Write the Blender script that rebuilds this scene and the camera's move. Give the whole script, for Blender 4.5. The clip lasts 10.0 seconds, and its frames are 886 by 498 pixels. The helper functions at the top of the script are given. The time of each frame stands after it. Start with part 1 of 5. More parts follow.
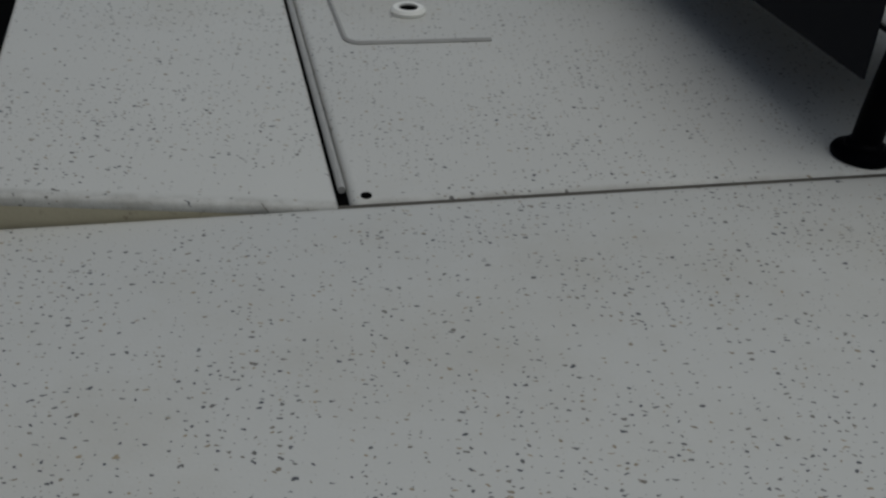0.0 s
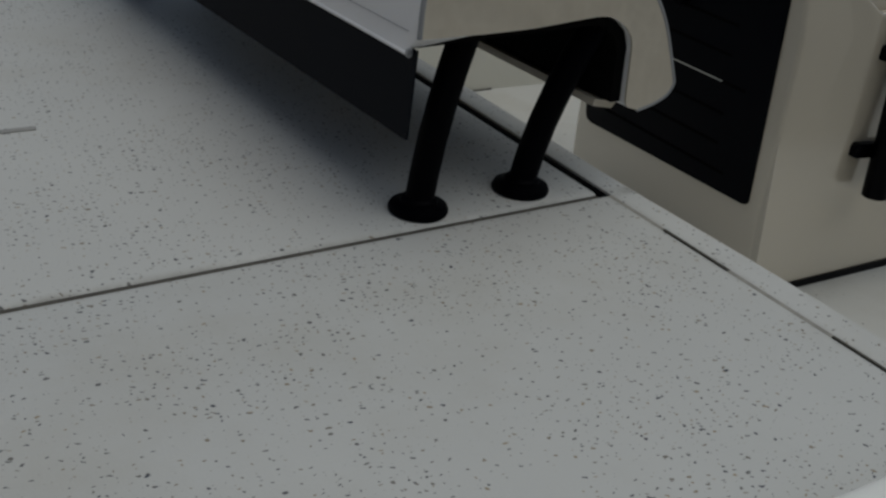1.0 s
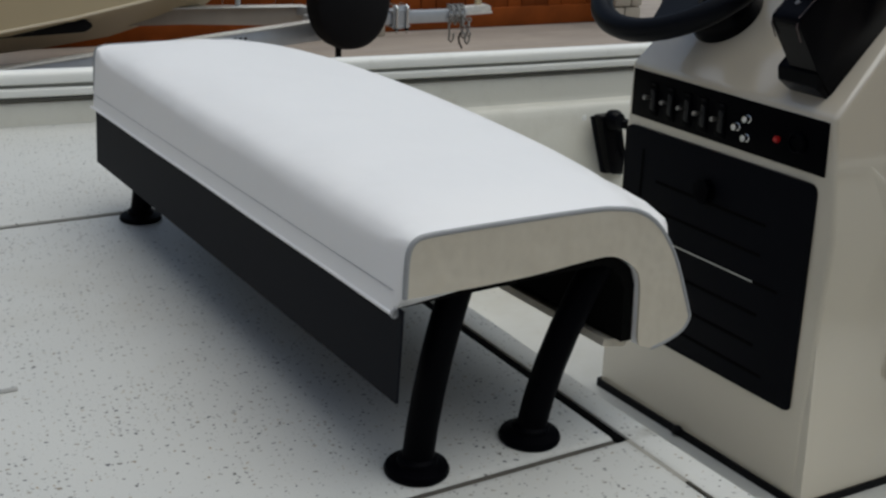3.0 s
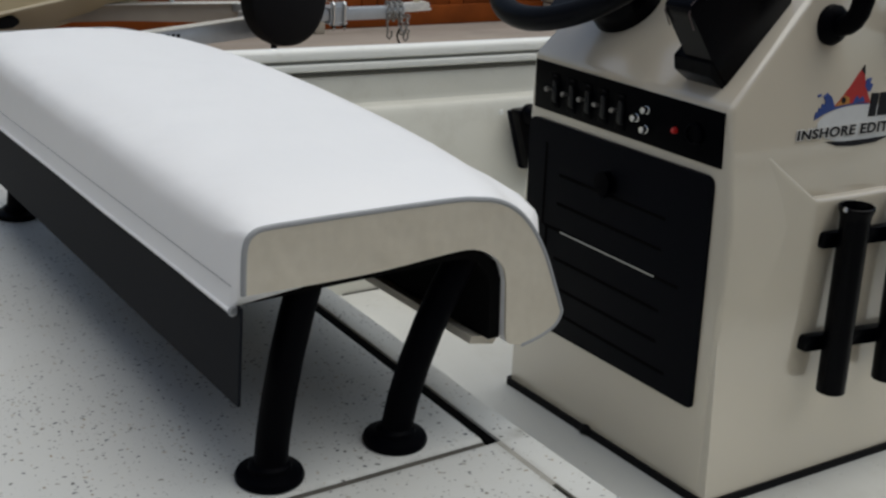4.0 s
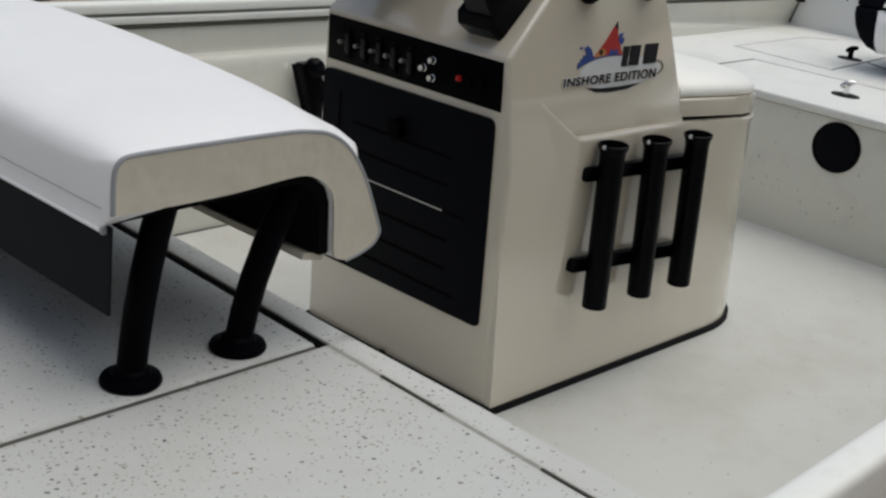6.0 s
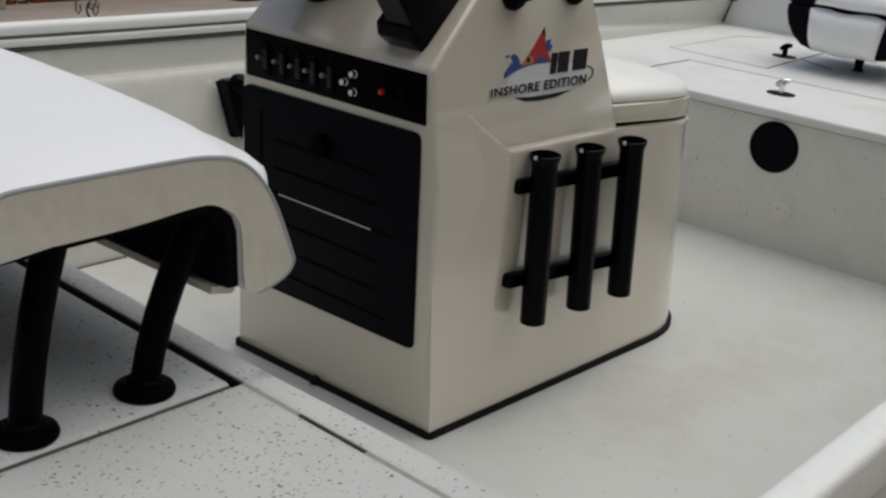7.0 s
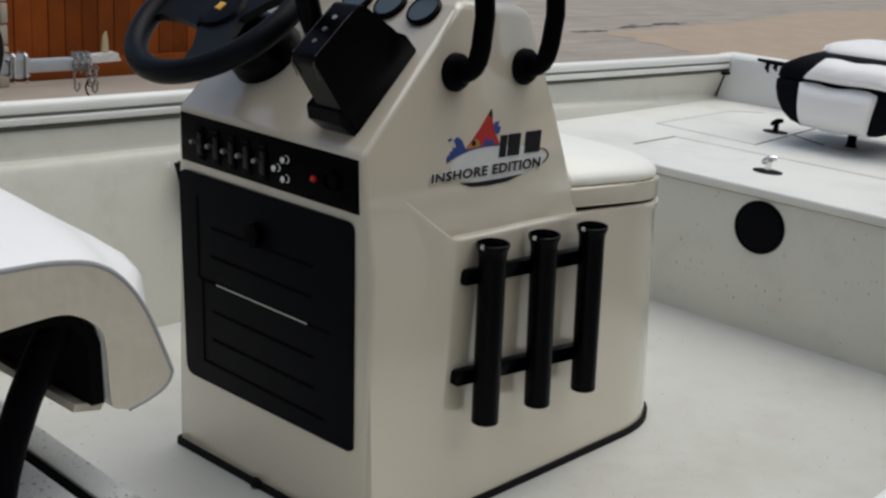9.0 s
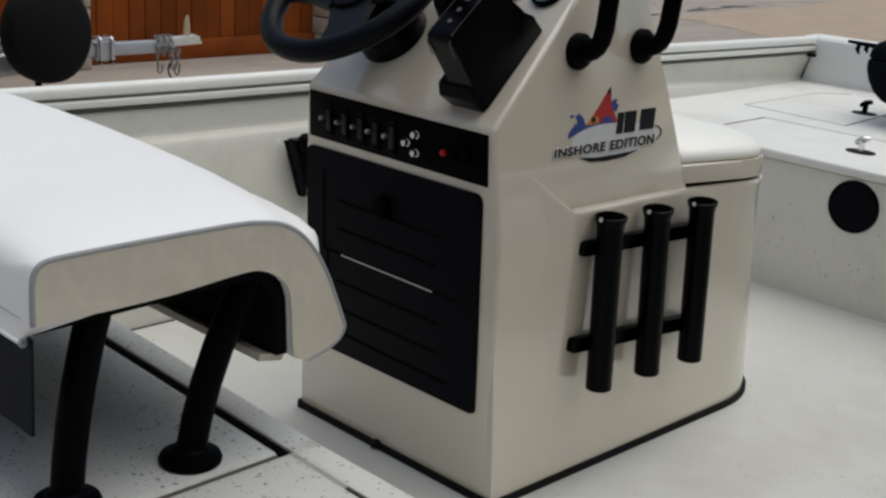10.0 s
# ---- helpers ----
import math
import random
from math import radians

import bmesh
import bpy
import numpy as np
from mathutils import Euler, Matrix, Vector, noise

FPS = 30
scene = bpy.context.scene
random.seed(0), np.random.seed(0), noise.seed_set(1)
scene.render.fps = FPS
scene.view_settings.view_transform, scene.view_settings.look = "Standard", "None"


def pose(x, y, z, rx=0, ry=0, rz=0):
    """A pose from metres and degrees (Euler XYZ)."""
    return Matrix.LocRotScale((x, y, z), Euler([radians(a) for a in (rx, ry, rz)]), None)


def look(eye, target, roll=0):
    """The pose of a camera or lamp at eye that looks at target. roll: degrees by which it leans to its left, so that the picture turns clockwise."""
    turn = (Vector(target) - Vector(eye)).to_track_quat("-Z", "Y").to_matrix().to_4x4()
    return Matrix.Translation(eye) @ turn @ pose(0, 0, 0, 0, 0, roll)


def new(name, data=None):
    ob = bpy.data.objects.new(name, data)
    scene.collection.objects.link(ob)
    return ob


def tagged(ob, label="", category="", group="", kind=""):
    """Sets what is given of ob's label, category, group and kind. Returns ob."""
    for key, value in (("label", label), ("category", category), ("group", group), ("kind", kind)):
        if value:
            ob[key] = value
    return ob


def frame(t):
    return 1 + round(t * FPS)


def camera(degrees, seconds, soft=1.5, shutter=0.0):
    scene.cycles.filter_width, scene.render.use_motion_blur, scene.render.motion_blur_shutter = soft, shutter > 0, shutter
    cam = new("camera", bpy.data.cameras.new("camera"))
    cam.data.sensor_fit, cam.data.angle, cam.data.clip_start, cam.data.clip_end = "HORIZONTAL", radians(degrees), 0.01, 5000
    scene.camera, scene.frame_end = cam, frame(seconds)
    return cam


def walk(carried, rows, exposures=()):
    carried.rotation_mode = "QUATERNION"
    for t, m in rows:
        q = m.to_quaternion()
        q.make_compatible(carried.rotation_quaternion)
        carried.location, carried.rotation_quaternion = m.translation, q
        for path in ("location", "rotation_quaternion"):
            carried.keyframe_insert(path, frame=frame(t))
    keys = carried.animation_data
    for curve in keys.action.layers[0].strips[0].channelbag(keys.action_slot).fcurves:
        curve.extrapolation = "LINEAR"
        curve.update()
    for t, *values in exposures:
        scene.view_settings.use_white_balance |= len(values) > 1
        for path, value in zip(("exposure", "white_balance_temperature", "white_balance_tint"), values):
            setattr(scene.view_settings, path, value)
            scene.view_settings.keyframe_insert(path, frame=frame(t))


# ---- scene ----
cam = camera(42.2, 10.0, soft=2.5)
PATH = [
    (0, (0.24, 0.11, 1.537), (0.643, 1.763, 0.486), 3.4),
    (0.5, (0.258, 0.129, 1.546), (1.072, 1.666, 0.56), 6.3),
    (1, (0.289, 0.125, 1.553), (1.318, 1.572, 0.633), 6.5),
    (1.5, (0.266, 0.106, 1.577), (1.339, 1.562, 0.721), 4.7),
    (2, (0.265, 0.131, 1.592), (1.283, 1.658, 0.797), 3.8),
    (2.5, (0.326, 0.178, 1.611), (1.31, 1.756, 0.875), 3.1),
    (2.7, (0.354, 0.191, 1.619), (1.327, 1.792, 0.921), 2.7),
    (3.8, (0.505, 0.205, 1.603), (1.571, 1.763, 0.94), 3.7),
    (4, (0.512, 0.193, 1.597), (1.572, 1.748, 0.918), 3.3),
    (4.5, (0.487, 0.161, 1.593), (1.548, 1.695, 0.871), 2.6),
    (5, (0.406, 0.159, 1.588), (1.489, 1.666, 0.843), 2.7),
    (5.5, (0.355, 0.133, 1.613), (1.557, 1.545, 0.866), 5.1),
    (6, (0.337, 0.092, 1.615), (1.708, 1.363, 0.906), 6.2),
    (6.2, (0.333, 0.083, 1.612), (1.73, 1.327, 0.904), 6.5),
    (7.3, (0.481, 0.132, 1.607), (1.921, 1.349, 0.94), 4.3),
    (7.5, (0.523, 0.119, 1.605), (1.953, 1.357, 0.954), 3.8),
    (8, (0.604, 0.119, 1.607), (2.04, 1.361, 0.978), 4.2),
    (8.5, (0.629, 0.111, 1.615), (2.056, 1.384, 1.03), 4.2),
    (9, (0.609, 0.117, 1.612), (2.042, 1.388, 1.037), 4.2),
    (9.5, (0.5445, 0.131, 1.610), (1.9055, 1.481, 0.9877), 4.7),
    (10, (0.468, 0.132, 1.61), (1.827, 1.468, 1.002), 3.8),
]

walk(cam, [(t, look(eye, target, roll)) for t, eye, target, roll in PATH],
     exposures=[(0.0, -1.15, 6310, 4), (1.0, -1.1, 6310, 4), (2.0, -0.6, 6310, 4), (3.0, -0.31, 6330, 4), (4.0, -0.22, 6400, 5), (5.5, -0.13, 6420, 6), (6.2, -0.2, 6460, 6), (7.4, -0.29, 6470, 7), (8.2, -0.19, 6450, 6), (9.0, -0.13, 6450, 6), (10.0, -0.15, 6440, 6)])

# ---- light: bright overcast sky ----
world = bpy.data.worlds.new("overcast_sky")
scene.world = world
world.use_nodes = True
wt = world.node_tree
sky = wt.nodes.new("ShaderNodeTexSky")
sky.sky_type = "NISHITA"
sky.sun_disc = False
sky.sun_elevation = radians(79)
sky.sun_rotation = radians(110)
sky.air_density = 1.0
sky.dust_density = 4.0
sky.ozone_density = 1.0
cloud = wt.nodes.new("ShaderNodeHueSaturation")
cloud.inputs["Saturation"].default_value = 0.86
wt.links.new(sky.outputs[0], cloud.inputs["Color"])
wt.links.new(cloud.outputs[0], wt.nodes["Background"].inputs[0])
wt.nodes["Background"].inputs[1].default_value = 0.105
sun_data = bpy.data.lights.new("sun", "SUN")
sun_data.energy = 1.5
sun_data.angle = radians(76)
sun_data.color = (1.0, 0.982, 0.935)
sun = new("sun", sun_data)
sun.matrix_world = look((2.6, -1.0, 9), (0, 0.4, 0))


# ---- materials ----
def node_material(name, colour, rough=0.5, metal=0.0, spread=0.06, scale=6.0, grain=0.0, grain_scale=300.0, coat=0.0, shine=0.5, stain=None, stain_scale=3.0, stain_low=0.5, stain_high=0.75, stain_mix=0.35):
    """A principled material with broad and fine variation, fine relief and, if asked, stains of another colour."""
    m = bpy.data.materials.new(name)
    m.use_nodes = True
    t = m.node_tree
    n, l = t.nodes, t.links
    b = n["Principled BSDF"]
    b.inputs["Roughness"].default_value = rough
    b.inputs["Metallic"].default_value = metal
    b.inputs["Coat Weight"].default_value = coat
    b.inputs["Specular IOR Level"].default_value = shine
    b.inputs["Coat Roughness"].default_value = 0.15
    geo = n.new("ShaderNodeNewGeometry")
    broad = n.new("ShaderNodeTexNoise")
    broad.inputs["Scale"].default_value = scale
    broad.inputs["Detail"].default_value = 5.0
    l.new(geo.outputs["Position"], broad.inputs["Vector"])
    ramp = n.new("ShaderNodeMapRange")
    ramp.inputs["To Min"].default_value = 1.0 - spread
    ramp.inputs["To Max"].default_value = 1.0 + spread
    l.new(broad.outputs["Fac"], ramp.inputs["Value"])
    mul = n.new("ShaderNodeVectorMath")
    mul.operation = "SCALE"
    mul.inputs[0].default_value = colour
    l.new(ramp.outputs[0], mul.inputs["Scale"])
    out = mul.outputs[0]
    if stain:
        st = n.new("ShaderNodeTexNoise")
        st.inputs["Scale"].default_value = stain_scale
        st.inputs["Detail"].default_value = 8.0
        st.inputs["Roughness"].default_value = 0.65
        l.new(geo.outputs["Position"], st.inputs["Vector"])
        sr = n.new("ShaderNodeMapRange")
        sr.inputs["From Min"].default_value = stain_low
        sr.inputs["From Max"].default_value = stain_high
        sr.inputs["To Max"].default_value = stain_mix
        l.new(st.outputs["Fac"], sr.inputs["Value"])
        mix = n.new("ShaderNodeMix")
        mix.data_type = "RGBA"
        mix.inputs["B"].default_value = (*stain, 1)
        l.new(sr.outputs[0], mix.inputs["Factor"])
        l.new(out, mix.inputs["A"])
        out = mix.outputs["Result"]
    l.new(out, b.inputs["Base Color"])
    if grain:
        fine = n.new("ShaderNodeTexNoise")
        fine.inputs["Scale"].default_value = grain_scale
        fine.inputs["Detail"].default_value = 3.0
        l.new(geo.outputs["Position"], fine.inputs["Vector"])
        bump = n.new("ShaderNodeBump")
        bump.inputs["Strength"].default_value = grain
        bump.inputs["Distance"].default_value = 0.002
        l.new(fine.outputs["Fac"], bump.inputs["Height"])
        l.new(bump.outputs[0], b.inputs["Normal"])
    return m


def flecked_deck(name, colour, amount=1.0, dirt=0.3, dirt_scale=4.0):
    """Off-white textured deck paint strewn with dark and brown flecks, thick in some areas and sparse in others."""
    m = node_material(name, colour, rough=0.55, spread=0.05, scale=5.0, grain=0.25, grain_scale=420.0,
                      stain=(0.40, 0.375, 0.31), stain_scale=dirt_scale, stain_low=0.50, stain_high=0.80, stain_mix=dirt)
    t = m.node_tree
    n, l = t.nodes, t.links
    b = n["Principled BSDF"]
    under = b.inputs["Base Color"].links[0].from_socket
    geo = n.new("ShaderNodeNewGeometry")
    warp = n.new("ShaderNodeTexNoise")
    warp.inputs["Scale"].default_value = 160.0
    l.new(geo.outputs["Position"], warp.inputs["Vector"])
    add = n.new("ShaderNodeVectorMath")
    add.operation = "MULTIPLY_ADD"
    add.inputs[1].default_value = (0.008, 0.008, 0.0)
    l.new(warp.outputs["Color"], add.inputs[0])
    l.new(geo.outputs["Position"], add.inputs[2])
    flat = n.new("ShaderNodeMapping")
    flat.inputs["Scale"].default_value = (0.75, 1.15, 0.9)
    flat.inputs["Rotation"].default_value = (0.5, 0.4, 0.3)
    l.new(add.outputs[0], flat.inputs["Vector"])
    dense = n.new("ShaderNodeTexNoise")
    dense.inputs["Scale"].default_value = 7.0
    dense.inputs["Detail"].default_value = 3.0
    l.new(geo.outputs["Position"], dense.inputs["Vector"])
    for scale, reach, share in ((115.0, 0.155, 0.30), (183.0, 0.185, 0.40)):
        v = n.new("ShaderNodeTexVoronoi")
        v.voronoi_dimensions = "2D"
        v.inputs["Scale"].default_value = scale
        l.new(flat.outputs[0], v.inputs["Vector"])
        sep = n.new("ShaderNodeSeparateColor")
        l.new(v.outputs["Color"], sep.inputs[0])
        # which cells carry a fleck
        lim = n.new("ShaderNodeMapRange")
        lim.inputs["From Min"].default_value = 0.35
        lim.inputs["From Max"].default_value = 0.65
        lim.inputs["To Min"].default_value = share * 0.35 * amount
        lim.inputs["To Max"].default_value = share * 1.5 * amount
        l.new(dense.outputs["Fac"], lim.inputs["Value"])
        has = n.new("ShaderNodeMath")
        has.operation = "LESS_THAN"
        l.new(sep.outputs[0], has.inputs[0])
        l.new(lim.outputs[0], has.inputs[1])
        size = n.new("ShaderNodeMath")
        size.operation = "MULTIPLY_ADD"
        size.inputs[1].default_value = reach * 1.05
        size.inputs[2].default_value = reach * 0.18
        square = n.new("ShaderNodeMath")
        square.operation = "POWER"
        square.inputs[1].default_value = 1.7
        l.new(sep.outputs[1], square.inputs[0])
        l.new(square.outputs[0], size.inputs[0])
        inside = n.new("ShaderNodeMapRange")
        inside.inputs["From Min"].default_value = -0.03
        inside.inputs["From Max"].default_value = 0.04
        diff = n.new("ShaderNodeMath")
        diff.operation = "SUBTRACT"
        l.new(size.outputs[0], diff.inputs[0])
        l.new(v.outputs["Distance"], diff.inputs[1])
        l.new(diff.outputs[0], inside.inputs["Value"])
        both = n.new("ShaderNodeMath")
        both.operation = "MULTIPLY"
        l.new(has.outputs[0], both.inputs[0])
        l.new(inside.outputs[0], both.inputs[1])
        tone = n.new("ShaderNodeValToRGB")
        tone.color_ramp.elements[0].color = (0.042, 0.048, 0.066, 1)
        tone.color_ramp.elements[1].color = (0.34, 0.27, 0.17, 1)
        mid = tone.color_ramp.elements.new(0.6)
        mid.color = (0.14, 0.138, 0.13, 1)
        l.new(sep.outputs[2], tone.inputs[0])
        mix = n.new("ShaderNodeMix")
        mix.data_type = "RGBA"
        l.new(both.outputs[0], mix.inputs["Factor"])
        l.new(under, mix.inputs["A"])
        l.new(tone.outputs[0], mix.inputs["B"])
        under = mix.outputs["Result"]
    l.new(under, b.inputs["Base Color"])
    return m


DECK = flecked_deck("flecked_deck_paint", (0.560, 0.565, 0.545), amount=1.25, dirt=0.5, dirt_scale=2.6)
FLOOR = flecked_deck("worn_deck_paint", (0.570, 0.570, 0.540), amount=0.05, dirt=0.62, dirt_scale=3.2)
# the floor's paint, cleaner and paler; brighter light on the bow is in its colour
BOWP = flecked_deck("bow_deck_lit_paint", (0.80, 0.80, 0.765), amount=0.03, dirt=0.35, dirt_scale=3.0)
RISER = flecked_deck("specked_riser_paint", (0.72, 0.705, 0.635), amount=0.11, dirt=0.35, dirt_scale=6.0)
GEL = node_material("cream_gelcoat", (0.635, 0.575, 0.470), rough=0.2, coat=1.0, spread=0.02, scale=3.0)
# hard, wet-looking gloss that mirrors the sky
GEL.node_tree.nodes["Principled BSDF"].inputs["Coat Roughness"].default_value = 0.085
GEL.node_tree.nodes["Principled BSDF"].inputs["Coat IOR"].default_value = 1.85
LINER = node_material("white_liner", (0.655, 0.645, 0.575), rough=0.4, spread=0.05, scale=5.0, grain=0.2, grain_scale=160, stain=(0.40, 0.37, 0.30), stain_scale=9.0, stain_low=0.52, stain_high=0.80, stain_mix=0.32)
RAILM = node_material("rail_vinyl", (0.86, 0.865, 0.825), rough=0.45, spread=0.03, grain=0.15, grain_scale=200, stain=(0.55, 0.54, 0.49), stain_scale=38.0, stain_low=0.55, stain_high=0.8, stain_mix=0.35)
TANLIP = node_material("bare_tan_laminate", (0.40, 0.37, 0.27), rough=0.6, spread=0.10, scale=14, grain=0.2, grain_scale=200, stain=(0.12, 0.10, 0.07), stain_scale=60, stain_low=0.62, stain_high=0.72, stain_mix=0.6)
# grey that stands for the shade in the rail's groove
RAILG = node_material("rail_groove_shade", (0.22, 0.22, 0.20), rough=0.8, spread=0.3, scale=15)
DARKHULL = node_material("dark_hull_brown", (0.022, 0.017, 0.013), rough=0.5, spread=0.3, scale=9)
# near-black; as filler in lid and hinge gaps it stands for shade
GROOVE = node_material("near_black_fill", (0.0015, 0.0015, 0.0015), rough=0.9, shine=0.05)
JOINT = node_material("grimy_joint", (0.08, 0.074, 0.062), rough=0.9, spread=0.45, scale=30)
FILLER = node_material("worn_filler", (0.30, 0.29, 0.26), rough=0.9, spread=0.4, scale=40)
PALE = node_material("faint_seam", (0.58, 0.58, 0.55), rough=0.7, spread=0.15, scale=20)
SEAM = node_material("dirty_joint", (0.09, 0.085, 0.07), rough=0.9, spread=0.5, scale=25)
# rubber insert and the shadow line under the rail, both in one dark colour
RAILSHADE = node_material("rail_insert_and_shade", (0.085, 0.082, 0.067), rough=0.8, spread=0.3, scale=15)
HATCH = node_material("dirty_hatch_joint", (0.15, 0.145, 0.135), rough=0.8, spread=0.4, scale=30)
BEAD = node_material("grey_bead", (0.36, 0.36, 0.35), rough=0.6, spread=0.15, scale=40)
VINYL = node_material("white_vinyl", (0.92, 0.915, 0.915), rough=0.42, spread=0.02, scale=4.0, grain=0.12, grain_scale=700.0)
# cream of the bench ends, with dim, warm bounced light mixed into the colour
CREAMV = node_material("cream_shaded_vinyl", (0.67, 0.615, 0.51), rough=0.45, spread=0.04, scale=8.0, grain=0.12, grain_scale=700.0, stain=(0.40, 0.33, 0.23), stain_scale=11.0, stain_low=0.48, stain_high=0.78, stain_mix=0.24)
SEATV = node_material("warm_white_vinyl", (0.95, 0.94, 0.885), rough=0.38, spread=0.02, scale=4.0, grain=0.1, grain_scale=700.0)
WHEELM = node_material("wheel_rubber", (0.0024, 0.0032, 0.0056), rough=0.42, shine=0.12, spread=0.15, scale=20)
WELT = node_material("grey_welt", (0.33, 0.34, 0.355), rough=0.5, spread=0.1, scale=30)
BLACKP = node_material("black_powder_coat", (0.0008, 0.0009, 0.0021), rough=0.5, shine=0.038, spread=0.2, scale=20, grain=0.08)
BLACKB = node_material("black_board", (0.002, 0.002, 0.002), rough=0.9, shine=0.1)
SKIRT = node_material("charcoal_skirt", (0.0060, 0.0072, 0.0112), rough=0.6, shine=0.09, spread=0.1, grain=0.1, grain_scale=900)
PLASTIC = node_material("black_plastic", (0.0007, 0.0008, 0.0020), rough=0.27, shine=0.075, spread=0.15, scale=12)
PANELM = node_material("black_switch_panel", (0.0006, 0.0007, 0.0018), rough=0.4, shine=0.03, spread=0.15, scale=12)
ROCKER = node_material("dark_grey_rocker", (0.010, 0.0105, 0.012), rough=0.4, shine=0.25, spread=0.3, scale=90)
CHAINM = node_material("dull_chain_steel", (0.34, 0.33, 0.31), rough=0.4, metal=0.8, spread=0.3, scale=60)
MATT = node_material("matt_black_board", (0.0042, 0.0045, 0.0066), rough=0.6, shine=0.05, spread=0.15, grain=0.1, grain_scale=600)
RUBBER = node_material("dark_rubber", (0.004, 0.004, 0.005), rough=0.7, shine=0.15, spread=0.3, scale=15)
STEEL = node_material("stainless_steel", (0.75, 0.75, 0.74), rough=0.22, metal=1.0)
GALV = node_material("galvanised_steel", (0.52, 0.55, 0.58), rough=0.45, metal=0.7, spread=0.12, scale=18)
BRIGHT = node_material("bright_zinc", (0.80, 0.80, 0.76), rough=0.35, metal=0.35, spread=0.25, scale=45)
RED = node_material("red_lens", (0.5, 0.01, 0.01), rough=0.3)
# the bluish reflection on the gauge glass is put into this base colour
GLASS = node_material("gauge_face_sheen", (0.07, 0.10, 0.12), rough=0.12, coat=0.6)
GOLD = node_material("gold_emblem", (0.75, 0.42, 0.06), rough=0.4)
INKR = node_material("ink_red", (0.40, 0.014, 0.012), rough=0.4, spread=0.15, scale=60)
INKB = node_material("ink_blue", (0.018, 0.055, 0.25), rough=0.4, spread=0.2, scale=60)
INKK = node_material("ink_black", (0.007, 0.007, 0.010), rough=0.5, shine=0.2)
INKY = node_material("ink_ochre", (0.46, 0.20, 0.035), rough=0.4)
INKW = node_material("ink_white", (0.72, 0.71, 0.68), rough=0.4)
INKG = node_material("ink_silver", (0.63, 0.64, 0.645), rough=0.4, spread=0.15, scale=30)
CONCRETE = node_material("concrete", (0.335, 0.29, 0.25), rough=0.9, spread=0.14, scale=1.2, grain=0.4, grain_scale=60, stain=(0.13, 0.12, 0.11), stain_scale=1.3, stain_low=0.52, stain_high=0.8, stain_mix=0.5)
DIMLAMP = node_material("unlit_lamp", (0.12, 0.12, 0.13), rough=0.3)
WORN = node_material("worn_plastic_edge", (0.085, 0.06, 0.058), rough=0.5, spread=0.5, scale=60)
# long pale and dark streaks where water has run over the concrete
cn, cl = CONCRETE.node_tree.nodes, CONCRETE.node_tree.links
run = cn.new("ShaderNodeMapping")
run.inputs["Scale"].default_value = (0.25, 1.6, 1.0)
run.inputs["Rotation"].default_value = (0.0, 0.0, 0.12)
cl.new(cn.new("ShaderNodeNewGeometry").outputs["Position"], run.inputs["Vector"])
streak = cn.new("ShaderNodeTexNoise")
streak.inputs["Scale"].default_value = 2.2
streak.inputs["Detail"].default_value = 9.0
streak.inputs["Roughness"].default_value = 0.72
cl.new(run.outputs[0], streak.inputs["Vector"])
streak_range = cn.new("ShaderNodeMapRange")
streak_range.inputs["From Min"].default_value = 0.3
streak_range.inputs["From Max"].default_value = 0.7
streak_range.inputs["To Min"].default_value = 0.80
streak_range.inputs["To Max"].default_value = 1.20
cl.new(streak.outputs["Fac"], streak_range.inputs["Value"])
streaked = cn.new("ShaderNodeVectorMath")
streaked.operation = "SCALE"
cl.new(cn["Principled BSDF"].inputs["Base Color"].links[0].from_socket, streaked.inputs[0])
cl.new(streak_range.outputs[0], streaked.inputs["Scale"])
cl.new(streaked.outputs[0], cn["Principled BSDF"].inputs["Base Color"])
TAR = node_material("old_tar", (0.11, 0.10, 0.095), rough=0.9, spread=0.4, scale=6)
TAN = node_material("tan_gravel", (0.40, 0.315, 0.235), rough=0.95, spread=0.15, scale=2.0, grain=0.5, grain_scale=50)
CEDAR = node_material("stained_cedar", (0.22, 0.052, 0.0075), rough=0.8, shine=0.15, spread=0.45, scale=4.0, grain=0.2, grain_scale=80)
# each cedar plank has weathered to a tone of its own
cn, cl = CEDAR.node_tree.nodes, CEDAR.node_tree.links
own = cn.new("ShaderNodeObjectInfo")
tone_range = cn.new("ShaderNodeMapRange")
tone_range.inputs["To Min"].default_value = 0.7
tone_range.inputs["To Max"].default_value = 1.25
cl.new(own.outputs["Random"], tone_range.inputs["Value"])
toned = cn.new("ShaderNodeVectorMath")
toned.operation = "SCALE"
cl.new(cn["Principled BSDF"].inputs["Base Color"].links[0].from_socket, toned.inputs[0])
cl.new(tone_range.outputs[0], toned.inputs["Scale"])
cl.new(toned.outputs[0], cn["Principled BSDF"].inputs["Base Color"])
FRAMEP = node_material("weathered_frame_paint", (0.36, 0.32, 0.27), rough=0.6, spread=0.15, scale=8)
STONE = node_material("pale_stone", (0.45, 0.40, 0.32), rough=0.85, spread=0.2, scale=6, grain=0.4, grain_scale=60)
TANHULL = node_material("tan_hull", (0.52, 0.435, 0.275), rough=0.35, spread=0.05, scale=2)
CHINE = node_material("pale_tan_rail", (0.60, 0.52, 0.38), rough=0.4, spread=0.08)
# brown of the two unseen walls added to hold back sky light
BLOCKER = node_material("brown_light_blocker", (0.30, 0.235, 0.17), rough=0.8, spread=0.1)
BULK = node_material("cool_white_panel", (0.80, 0.80, 0.785), rough=0.45, spread=0.05, scale=6, grain=0.1)
